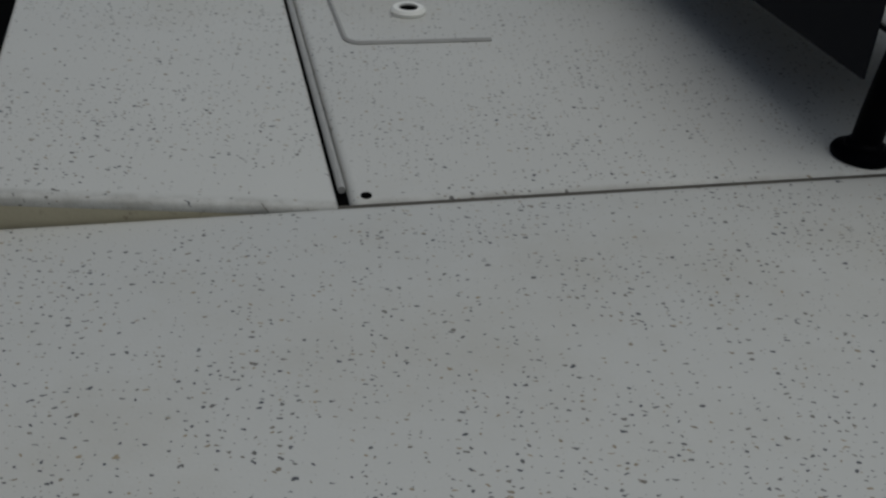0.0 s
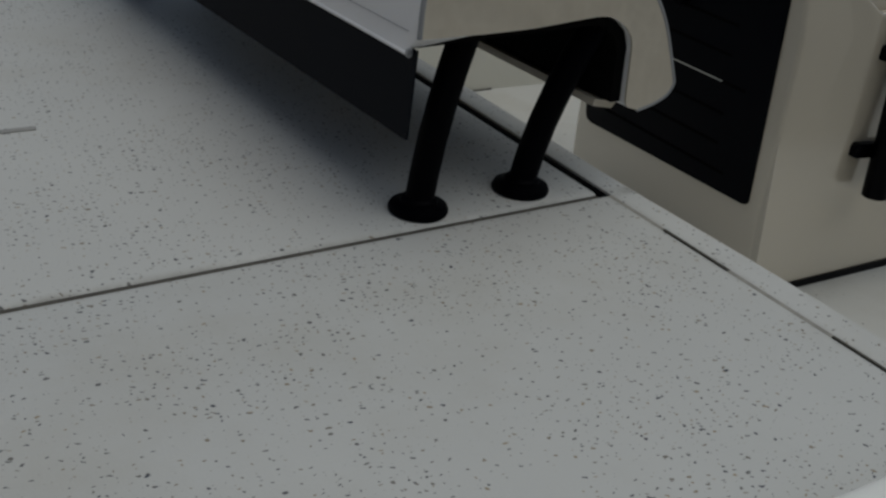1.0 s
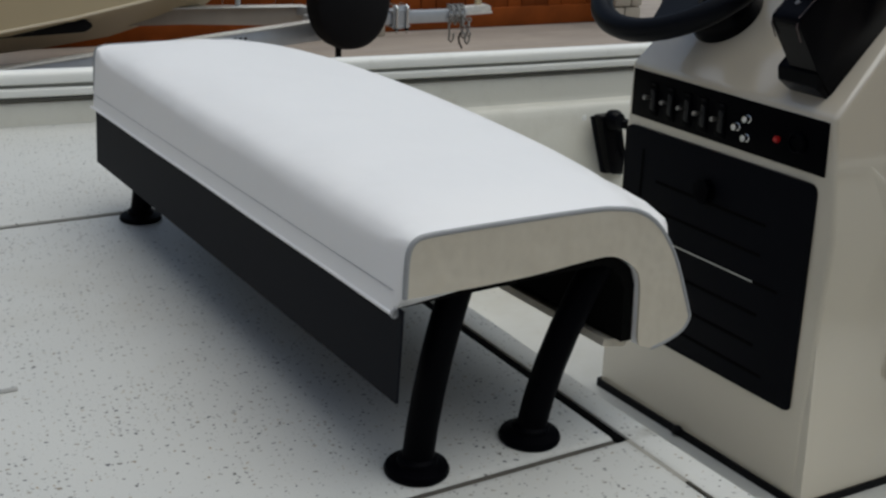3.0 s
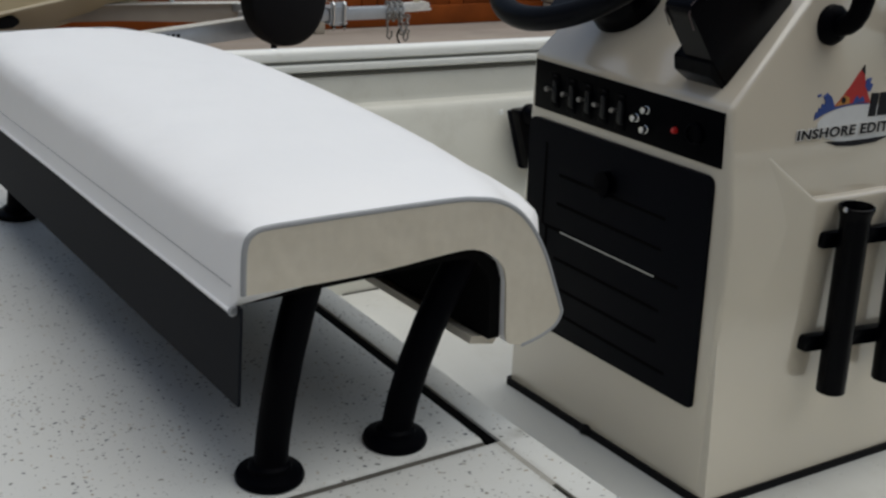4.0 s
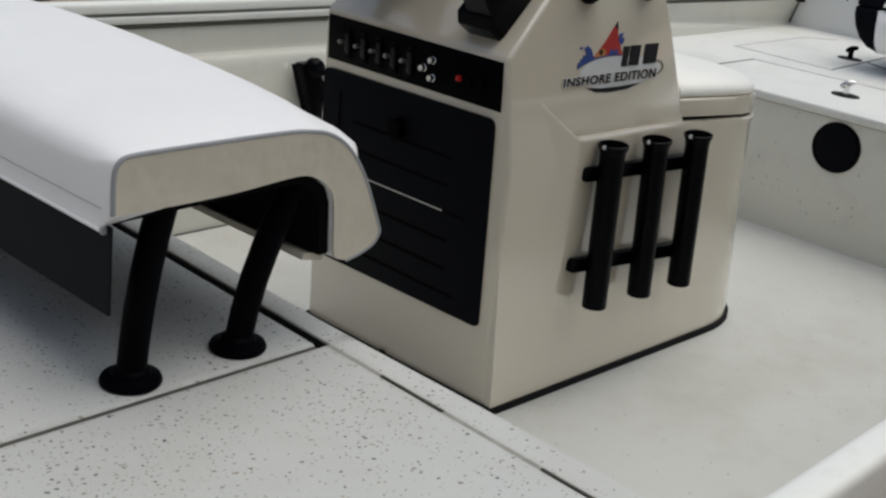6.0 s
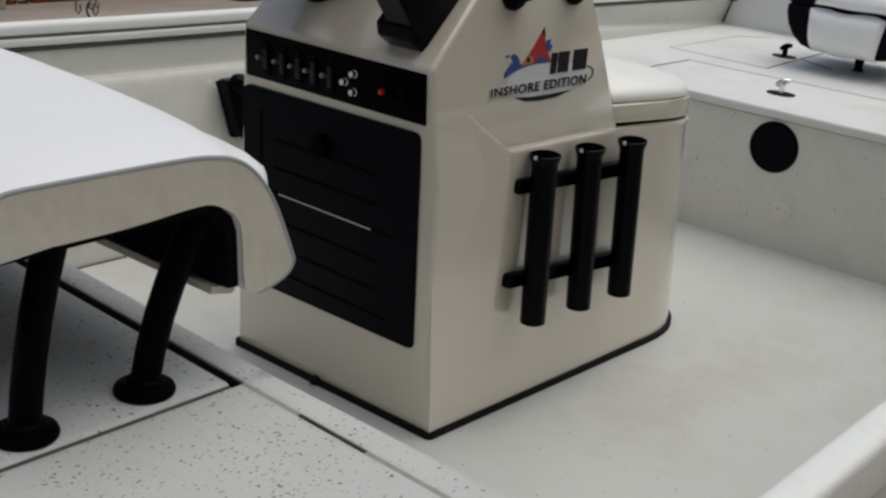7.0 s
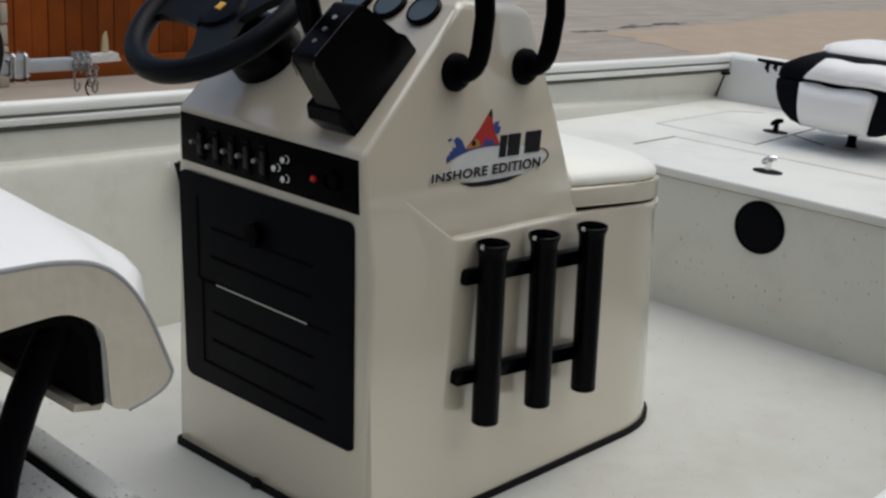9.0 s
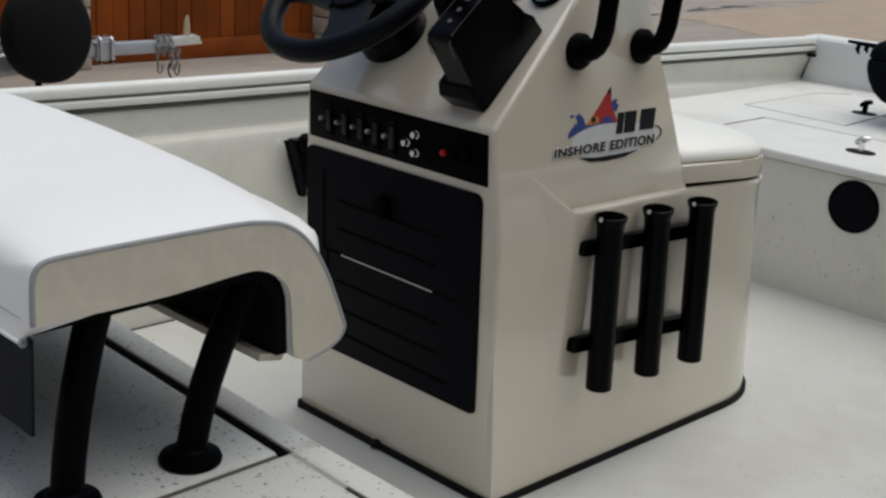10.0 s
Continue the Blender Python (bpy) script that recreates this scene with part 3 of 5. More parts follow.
OUT = [(0.889, 1.2115), (0.8895, 1.243), (0.892, 1.260), (0.900, 1.2685), (0.914, 1.2708), (0.940, 1.2713), (0.970, 1.2716), (1.050, 1.2717), (1.108, 1.2710), (1.133, 1.2685), (1.156, 1.2640), (1.177, 1.2540), (1.195, 1.2385), (1.211, 1.2175), (1.224, 1.194), (1.237, 1.164), (1.2475, 1.138), (1.250, 1.128), (1.242, 1.115), (1.222, 1.106), (1.200, 1.101)]
INN = [(1.184, 1.106), (1.178, 1.118), (1.1735, 1.177), (1.166, 1.197), (1.150, 1.210), (1.130, 1.218), (1.100, 1.218), (1.030, 1.2125), (0.960, 1.211)]


def settled(x, y, z):
    """The bench stands a little askew and dips towards its far end."""
    return (x - 0.017 * (y - Y0), y, z - 0.020 * (y - Y0))


def flowing(points, steps=3):
    """A smooth line through the points."""
    out = []
    for k in range(len(points) - 1):
        a, b, c, d = [Vector(points[min(max(k + q, 0), len(points) - 1)]) for q in (-1, 0, 1, 2)]
        for n_ in range(steps):
            t = n_ / steps
            out.append(b + 0.5 * t * ((c - a) + t * (2 * a - 5 * b + 4 * c - d + t * (3 * (b - c) + d - a))))
    return out + [Vector(points[-1])]


prof = OUT + INN
bm = bmesh.new()
rings = []
ys = [Y0, Y0 + 0.004, Y0 + 0.015, Y0 + 0.04, Y0 + 0.08, Y0 + 0.13] + [Y0 + 0.13 + k * (Y1 - Y0 - 0.26) / 10 for k in range(1, 10)] + [Y1 - 0.13, Y1 - 0.08, Y1 - 0.04, Y1 - 0.015, Y1 - 0.004, Y1]
# the section half way along, where the filling stands highest
FULL = [(0.8800, 1.1945), (0.8835, 1.2105), (0.8858, 1.243), (0.8905, 1.2585), (0.9030, 1.2710), (0.930, 1.2795), (0.969, 1.2855), (1.050, 1.2872), (1.110, 1.2868), (1.147, 1.2863), (1.182, 1.2840), (1.213, 1.2770), (1.2370, 1.2630), (1.2520, 1.2410), (1.2575, 1.2110), (1.2575, 1.175), (1.2540, 1.141), (1.2495, 1.127), (1.242, 1.115), (1.222, 1.106), (1.200, 1.101)]
for y in ys:
    d = min(y - Y0, Y1 - y)
    fill = full = (1 - math.exp(-d / 0.038)) * min(1.0, d / 0.03)
    slow = (1 - math.exp(-d / 0.120)) * min(1.0, d / 0.03)
    ripple = 0.0010 * math.sin(9 * y) * fill
    ring = []
    for k, (x, z) in enumerate(prof):
        dx = dz = 0.0
        if k < len(FULL):
            fill = 1 - math.exp(-d / 0.004) if k < 2 else slow if 7 < k < 13 else full
            dx, dz = (FULL[k][0] - x) * fill, (FULL[k][1] - z) * fill + (ripple if 5 < k < 14 else 0.0)
        if 2 <= k <= 13:
            dz += 0.022 * ((y - Y0) / (Y1 - Y0)) ** 1.4
        ring.append(settled(x + dx, y, z + dz))
    rings.append([bm.verts.new(p) for p in flowing(ring[:len(OUT)]) + flowing(ring[len(OUT):])])
for ra, rb in zip(rings, rings[1:]):
    for k in range(len(ra)):
        j = (k + 1) % len(ra)
        bm.faces.new((ra[k], ra[j], rb[j], rb[k]))
cushion = part("cushion", bm, VINYL, bench, "white vinyl cushion top", sharp=60)
for y, s in ((Y0, -1), (Y1, 1)):
    bm = bmesh.new()
    lift = [0.021 * (y - Y0) / (Y1 - Y0) if 2 <= k <= 13 else 0.0 for k in range(len(prof))]
    edge = [settled(x, y, z + up) for (x, z), up in zip(prof, lift)]
    edge = flowing(edge[:len(OUT)]) + flowing(edge[len(OUT):])
    a = [bm.verts.new(p) for p in edge]
    b = [bm.verts.new(p + Vector((0, s * 0.003, 0))) for p in edge]
    bm.faces.new(a)
    bm.faces.new(b[::-1])
    for k in range(len(a)):
        j = (k + 1) % len(a)
        bm.faces.new((a[k], a[j], b[j], b[k]))
    part("end_panel", bm, CREAMV, cushion, "cream vinyl end panel, darkened for the dim side light")
    part("welt", tube([p + Vector((0, s * 0.0012, 0)) for p in edge[:3 * len(OUT) - 2]], 0.0028, 8), WELT, cushion, "grey welt along the edge")


def bench_prism(poly, a, b, name, material, parent, label=""):
    bm = prism(poly, XZ, a, b)
    for v in bm.verts:
        v.co = Vector(settled(*v.co))
    return part(name, bm, material, parent, label)


part("hem_seam", tube([settled(0.8836, Y0 + 0.012 + k * (Y1 - Y0 - 0.008) / 12, 1.2165) for k in range(13)], 0.0004, 5), WELT, cushion, "stitched seam above the hem")
part("hem_bead", tube([settled(0.8803 + 0.0004 * math.sin(17 * (Y0 + k * (Y1 - Y0) / 40)), Y0 + 0.005 + k * (Y1 - Y0 - 0.006) / 40, 1.1955) for k in range(41)], 0.0020, 8), VINYL, cushion, "rolled lower edge of the white hem")
part("hem_end", lathe([(0.0048, -0.001), (0.0050, 0.001), (0.0034, 0.0016), (0.0030, -0.0005)], settled(0.8812, Y0 + 0.0035, 1.1968), (0.2, -1, 0.1), 14), WELT, cushion, "small grey ring at the hem end")
BOARD = [(0.892, 1.2115), (1.03, 1.2120), (1.10, 1.2175), (1.129, 1.2175), (1.149, 1.2095), (1.165, 1.1965), (1.1728, 1.177), (1.1765, 1.112), (1.163, 1.112), (1.160, 1.174), (1.153, 1.190), (1.142, 1.200), (1.126, 1.206), (1.10, 1.206), (0.892, 1.200)]
bench_prism(BOARD, Y0 + 0.006, Y1 - 0.008, "seat_board", BLACKB, bench, "black seat board")
bench_prism([(1.150, 1.104), (1.180, 1.098), (1.186, 1.106), (1.152, 1.112)], Y0 + 0.02, Y1 - 0.01, "front_hem", CREAMV, cushion, "vinyl hem under the front roll, toned like the end panels")
bench_prism([(0.8815, 1.106), (0.8845, 1.106), (0.8875, 1.2005), (0.8850, 1.2005)], Y0 - 0.004, Y1 - 0.012, "skirt", SKIRT, bench, "charcoal hanging valance")
for bx, by, tx, ty, tz in ((0.932, 1.086, 0.965, 1.078, 1.207), (1.077, 1.091, 1.144, 1.078, 1.206), (0.916, 1.972, 0.938, 1.965, 1.19), (1.063, 1.975, 1.127, 1.965, 1.192)):
    bow = 0.17 * (tx - bx) if tx - bx > 0.03 else 0.0
    way = [(bx + (tx - bx) * q - 4 * bow * q * (1 - q), by + (ty - by) * q, 1.008 + (tz - 1.008) * q) for q in (0, 0.2, 0.4, 0.6, 0.8, 1.0)]
    leg = part("leg", tube(way, 0.0166, 24), BLACKP, bench)
    part("foot_flange", lathe([(0.0335, 0.0), (0.0342, 0.003), (0.0325, 0.007), (0.0250, 0.0095), (0.0215, 0.0105), (0.0205, 0.015), (0.0168, 0.018)], (bx, by, 1.0), sides=32), BLACKP, leg)

# ---- console ----
console = thing("console", (2.2, 1.58, FLOOR_Z), "cream fibreglass centre console with seat box in front", "console")


def face_x(z):
    return 1.833 - (z - 0.557) * 0.081


def askew(y, z):
    """The port foot of the after face stands a little further aft."""
    return -0.017 * min(1, max(0, (y - 1.32) / 0.545)) * min(1, max(0, (0.72 - z) / 0.157))


def tower_y(z):
    """The starboard side, which leans in towards the top."""
    return 1.3245 + (z - 1.25) * 0.09 if z > 1.0 else 1.325


def port_y(z):
    return 1.868 - (z - 0.557) * 0.105


bm = bmesh.new()
# tower: the profile, with its port side leaning in
TOWER = [(1.833, 0.563), (face_x(0.72), 0.72), (face_x(1.05), 1.05), (1.776, 1.243), (1.998, 1.472), (2.166, 1.458), (2.250, 1.272), (2.338, 1.05), (2.338, 0.563)]
lo = [bm.verts.new((x, tower_y(z), z)) for x, z in TOWER]
hi = [bm.verts.new((x, port_y(z), z)) for x, z in TOWER]
fs = [bm.faces.new(lo[2:8]), bm.faces.new((lo[8], lo[0], lo[1], lo[2], lo[7])), bm.faces.new(hi[::-1])]
for k in range(len(TOWER)):
    j = (k + 1) % len(TOWER)
    fs.append(bm.faces.new((lo[k], hi[k], hi[j], lo[j])))
tops = [e for e in bm.edges if all(v.co.z > 1.4 for v in e.verts)]
bmesh.ops.bevel(bm, geom=tops, offset=0.022, segments=4, profile=0.5, affect="EDGES")
rest = [e for e in bm.edges if e.is_valid and len(e.link_faces) == 2 and e.calc_face_angle(0) > radians(25)]
bmesh.ops.bevel(bm, geom=rest, offset=0.010, segments=3, profile=0.5, affect="EDGES", clamp_overlap=True)
for v in bm.verts:
    aft = min(1, max(0, (2.338 - v.co.x) / 0.505))
    lean = askew(v.co.y, v.co.z) * aft
    v.co.x += lean
    if v.co.y > 1.5:
        v.co.y += lean * 1.5 * (v.co.y - 1.5) / 0.36
part("tower", bm, GEL, console)


def side_y(x):
    return 1.313 - (x - 1.833) * 0.033


# seat box, round at its front corners
def box_plan(front, grow=0.0):
    return rounded([(2.25, side_y(2.25)), (front + grow, side_y(front)), (front + grow, 1.842), (2.25, 1.842)], [0, 0.21, 0.21, 0], 12)


bm = bmesh.new()
def raked(x, z):
    """The top of the seat box rises a little towards the tower."""
    return z + (-0.003 + 0.024 * min(1, max(0, (2.69 - x) / 0.4))) * min(1, max(0, (z - 1.0) / 0.05))


rings = [[bm.verts.new((x, y, raked(x, z))) for x, y in box_plan(front, grow)] for z, front, grow in ((0.563, 2.752, 0), (0.80, 2.722, 0), (1.020, 2.697, 0), (1.044, 2.695, 0.0), (1.050, 2.697, 0.0035), (1.056, 2.697, 0.0055), (1.060, 2.697, 0.0045), (1.0625, 2.696, 0.001), (1.063, 2.694, -0.006))]
for ra, rb in zip(rings, rings[1:]):
    for k in range(len(ra)):
        j = (k + 1) % len(ra)
        bm.faces.new((ra[k], ra[j], rb[j], rb[k]))
bm.faces.new(rings[0])
bm.faces.new(rings[-1][::-1])
part("seat_box", bm, GEL, console)
# proud lower side, with its slanting shoulder
bm = bmesh.new()
crest = [(1.787, 1.238, 1.3250), (1.825, 1.203, 1.3212), (1.862, 1.170, 1.3168), (1.895, 1.144, 1.3115), (1.932, 1.115, 1.3025), (1.955, 1.0975, 1.2965), (1.965, 1.0915, 1.2950), (1.978, 1.0895, 1.2942), (2.04, 1.0875, 1.2945), (2.12, 1.0865, 1.2952), (2.20, 1.0850, 1.2965), (2.30, 1.0825, side_y(2.30) - 0.0006), (2.38, 1.0780, side_y(2.38) - 0.0001), (2.46, 1.0735, side_y(2.46) + 0.0006)]
cols = []
for xt, zt, yt in crest:
    xb = 1.832 + (xt - 1.787) * 0.628 / 0.673
    col = []
    for v in (0.0, 0.15, 0.3, 0.45, 0.6, 0.7, 0.8, 0.88, 0.94, 0.975, 0.988):
        x = xb + (xt - xb) * v
        w = v * v * (3 - 2 * v)
        base = side_y(x) + (0.0006 if xt > 2.4 else -0.0002 if xt > 2.3 else -0.0006)
        col.append((x, base + (yt - base) * w, 0.563 + (zt - 0.563) * v))
    # the shoulder rolls over into a narrow ledge
    for dy, dz in ((0.0007, -0.0028), (0.0022, -0.0008), (0.0050, 0.0), (0.010, 0.0006), (0.05, 0.004)):
        col.append((xt, yt + dy, zt + (dz if xt < 2.25 else min(dz, -0.0005))))
    cols.append([bm.verts.new(p) for p in col])
cols.insert(0, [bm.verts.new((v.co.x + 0.003, 1.37, v.co.z)) for v in cols[0]])
for ca, cb in zip(cols, cols[1:]):
    for k in range(len(ca) - 1):
        bm.faces.new((ca[k], cb[k], cb[k + 1], ca[k + 1]))
part("side_shoulder", bm, GEL, console, sharp=50)
seat_plan = rounded([(2.300, 1.3110), (2.690, side_y(2.690) + 0.005), (2.690, 1.840), (2.300, 1.840)], [0, 0.205, 0.205, 0], 12)
RAKED = lambda u, v, d: (u, v, raked(u, d))
part("seat_lid", prism(seat_plan, RAKED, 1.0690, 1.1065, 0.006), GEL, console, "cream hinged seat lid")
# black filler under the seat lid, standing for the shade in that gap
part("lid_gap_shade", prism([(2.45 + (x - 2.45) * 0.985, 1.57 + (y - 1.57) * 0.985) for x, y in seat_plan], RAKED, 1.062, 1.073), GROOVE, console)
bm = bmesh.new()
cx, cy = 2.44, 1.565
rings = []
for zz, sc in ((1.1135, 0.955), (1.117, 0.972), (1.124, 0.976), (1.131, 0.968), (1.139, 0.935), (1.147, 0.87), (1.153, 0.78), (1.159, 0.62), (1.163, 0.42), (1.165, 0.2)):
    rings.append([bm.verts.new((cx + (x - cx) * sc, cy + (y - cy) * sc, raked(cx + (x - cx) * sc, zz - 0.006) + (0.05 * max(0, zz - 1.13) * (2.70 - x)))) for x, y in seat_plan])
for ra, rb in zip(rings, rings[1:]):
    for k in range(len(ra)):
        j = (k + 1) % len(ra)
        bm.faces.new((ra[k], ra[j], rb[j], rb[k]))
bm.faces.new(rings[0])
bm.faces.new(rings[-1])
part("seat_cushion", bm, SEATV, console, "white vinyl seat cushion", sharp=60)
plan = rounded([(1.827, 1.308), (2.759, side_y(2.759) - 0.006), (2.759, 1.874), (1.810, 1.848)], [0.012, 0.215, 0.215, 0.010], 12)
part("base_trim", prism(plan, XY, FLOOR_Z, FLOOR_Z + 0.014, 0.004), RUBBER, console, "black rubber base trim")
part("trim_clip", lathe([(0.011, 0), (0.010, 0.012), (0, 0.016)], (1.819, 1.606, FLOOR_Z + 0.004), sides=12), RUBBER, console)


def on_face(y, z, out):
    return Vector((face_x(z) + askew(y, z) - out, y, z))


def face_prism(poly, o0, o1, bevel=0.0):
    return prism(poly, lambda u, v, d: on_face(u, v, d), o0, o1, bevel)


panel = part("switch_panel", face_prism([(1.334, 1.1495), (1.334, 1.2355), (1.786, 1.2335), (1.790, 1.1465)], -0.002, 0.004, 0.001), PANELM, console, "black switch panel")
for y in (1.737, 1.692, 1.649, 1.609, 1.566):
    plate = part("switch_plate", face_prism([(y - 0.018, 1.158), (y - 0.018, 1.218), (y + 0.006, 1.218), (y + 0.006, 1.158)], 0.004, 0.0060, 0.001), PANELM, panel)
    part("switch_body", face_prism(rounded([(y - 0.015, 1.166), (y - 0.016, 1.203), (y - 0.006, 1.208), (y - 0.004, 1.170)], 0.003, 2), 0.0055, 0.0105, 0.0015), ROCKER, plate, "dark grey rocker")
    part("switch_mark", face_prism([(y - 0.013, 1.212), (y - 0.013, 1.216), (y - 0.004, 1.216), (y - 0.004, 1.212)], 0.0058, 0.0066), RUBBER, plate, "small grey mark")
    bm = lathe([(0.0026, 0.0), (0.0026, 0.006), (0.0042, 0.008), (0.0045, 0.012), (0.0034, 0.015), (0, 0.0158)], on_face(y, 1.1885, 0.0065), (-1, 0.02, 0.1), 12)
    part("toggle", bm, CHAINM, panel, "dull chrome toggle")
for y, z in ((1.519, 1.187), (1.496, 1.205), (1.497, 1.173)):
    part("toggle", lathe([(0.0070, 0.0), (0.0070, 0.003), (0.0055, 0.004), (0.0055, 0.012), (0, 0.0135)], on_face(y, z, 0.004), (-1, 0, 0), 12), STEEL, panel, "chrome knob")
part("indicator", lathe([(0.0055, 0.0), (0.0055, 0.004), (0.004, 0.007), (0, 0.008)], on_face(1.432, 1.187, 0.004), (-1, 0, 0), 14), RED, panel, "red lens")
part("socket", lathe([(0.017, 0.0), (0.017, 0.007), (0.014, 0.009), (0.013, 0.005), (0, 0.005)], on_face(1.388, 1.192, 0.004), (-1, 0, 0), 20), PANELM, panel)
door_poly = rounded([(1.355, 0.7305), (1.344, 1.134), (1.799, 1.128), (1.816, 0.7215)], [0.011, 0.016, 0.018, 0.018], 4)
door = part("door", face_prism(door_poly, -0.002, 0.006, 0.002), MATT, console, "black plastic locker door with slots")
for y0, y1, z in ((1.440, 1.711, 1.038), (1.446, 1.716, 0.983), (1.402, 1.752, 0.932), (1.443, 1.721, 0.875), (1.445, 1.726, 0.818), (1.421, 1.757, 0.767)):
    part("slot", face_prism([(y0, z - 0.0028), (y0, z + 0.0028), (y1, z + 0.0028), (y1, z - 0.0028)], 0.0055, 0.0066), GROOVE, door)
part("slot", face_prism([(1.754, 0.932), (1.745, 1.090), (1.7505, 1.090), (1.7595, 0.932)], 0.0055, 0.0066), GROOVE, door)
part("slot", face_prism([(1.752, 0.767), (1.742, 0.930), (1.7475, 0.930), (1.7575, 0.767)], 0.0055, 0.0066), GROOVE, door)
part("light_slot", face_prism([(1.458, 0.9310), (1.458, 0.9332), (1.704, 0.9320), (1.704, 0.9298)], 0.0066, 0.0074), LINER, door, "pale edge strip in the middle slot")
latch = part("latch", lathe([(0.019, 0.0), (0.018, 0.005), (0, 0.006)], on_face(1.577, 1.060, 0.006), (-1, 0, 0), 20), GROOVE, door, "black latch with a wing knob")
part("wing_knob", face_prism(rounded([(1.558, 1.069), (1.570, 1.083), (1.585, 1.079), (1.597, 1.066), (1.592, 1.044), (1.574, 1.036), (1.562, 1.048)], 0.004, 3), 0.010, 0.024, 0.004), PANELM, latch)

# graphics on the starboard side


def side_shape(poly, lift, material, name, label=""):
    part(name, prism(poly, lambda u, v, d: (u, tower_y(v) + d, v), 0.001, -0.0006 - lift * 0.0005), material, console, label)


def side_strip(points, widths, lift, material, name, label=""):
    """A thin curved stripe on the side, as wide as given at each point."""
    rows = flowing([(x, z, 0) for x, z in points], 4)
    upper, lower = [], []
    for k, p in enumerate(rows):
        d = (rows[min(k + 1, len(rows) - 1)] - rows[max(k - 1, 0)]).normalized()
        q = k / (len(rows) - 1) * (len(widths) - 1)
        w = widths[int(q)] + (widths[min(int(q) + 1, len(widths) - 1)] - widths[int(q)]) * (q - int(q))
        upper.append((p.x - d.y * w / 2, p.y + d.x * w / 2))
        lower.append((p.x + d.y * w / 2, p.y - d.x * w / 2))
    side_shape(upper + lower[::-1], lift, material, name, label)


oval = [(1.963, 1.206), (1.985, 1.219), (2.017, 1.227), (2.086, 1.229), (2.153, 1.222), (2.200, 1.211), (2.223, 1.199), (2.207, 1.185), (2.155, 1.172), (2.095, 1.168), (2.037, 1.171), (1.990, 1.181)]
side_shape(rounded(oval, 0.012, 3), 0, INKG, "decal_oval", "silver oval of the side graphic")
side_shape([(1.990, 1.1765), (2.037, 1.173), (2.094, 1.172), (2.157, 1.173), (2.114, 1.1645), (2.061, 1.1635), (2.018, 1.167)], 1, INKK, "decal_swoosh", "black swoosh")
side_strip([(1.959, 1.213), (1.985, 1.2235), (2.017, 1.2295), (2.050, 1.2315), (2.088, 1.2295)], [0.001, 0.0045, 0.004, 0.003, 0.002], 1, INKB, "decal_stripe", "dark blue stripe over the oval")
side_strip([(2.198, 1.2125), (2.216, 1.2095), (2.2265, 1.201), (2.224, 1.192), (2.210, 1.1845)], [0.001, 0.002, 0.0026, 0.002, 0.001], 1, INKK, "decal_ring", "thin dark end of the oval")
side_shape([(2.004, 1.230), (2.017, 1.240), (2.040, 1.2605), (2.058, 1.280), (2.070, 1.2905), (2.073, 1.270), (2.081, 1.250), (2.092, 1.230), (2.045, 1.232)], 1, INKR, "decal_fin", "red fin shape")
side_shape([(2.062, 1.2835), (2.070, 1.2915), (2.0725, 1.2755)], 2, INKK, "decal_tip", "dark tip of the fin")
side_shape([(2.006, 1.2305), (2.017, 1.2385), (2.026, 1.2465), (2.038, 1.2425), (2.040, 1.2325)], 2, INKY, "decal_spot", "ochre patch on the fin")
side_shape([(2.0245 + 0.0052 * math.cos(a), 1.239 + 0.0052 * math.sin(a)) for a in [k * math.pi / 6 for k in range(12)]], 3, INKK, "decal_eye", "round dark spot")
side_shape([(2.048, 1.2325), (2.052, 1.240), (2.058, 1.244), (2.063, 1.238), (2.072, 1.2425), (2.078, 1.233)], 2, INKB, "decal_patch", "dark blue patch")
for poly in ([(1.959, 1.2155), (1.9615, 1.2255), (1.966, 1.2235), (1.968, 1.2315), (1.973, 1.2285), (1.975, 1.2375), (1.980, 1.2335), (1.983, 1.2395), (1.9765, 1.2485), (1.985, 1.2530), (1.996, 1.2465), (2.002, 1.2355), (2.006, 1.2295), (1.981, 1.2235)],
             [(1.962, 1.2505), (1.970, 1.2525), (1.9725, 1.2495), (1.965, 1.2475)],
             [(2.074, 1.2585), (2.079, 1.2685), (2.090, 1.2700), (2.0865, 1.2625), (2.0945, 1.2590), (2.088, 1.2480), (2.081, 1.2500)]):
    side_shape(poly, 2, INKB, "decal_splash", "blue splash")
# block mark: slanting dark bars
for x0, x1 in ((2.0895, 2.1065), (2.1115, 2.1430), (2.1580, 2.2000)):
    side_shape([(x0, 1.2085), (x0 + 0.0055, 1.2450), (x1 + 0.0055, 1.2445), (x1, 1.2075)], 3, INKK, "decal_bar", "dark mark of the side graphic")
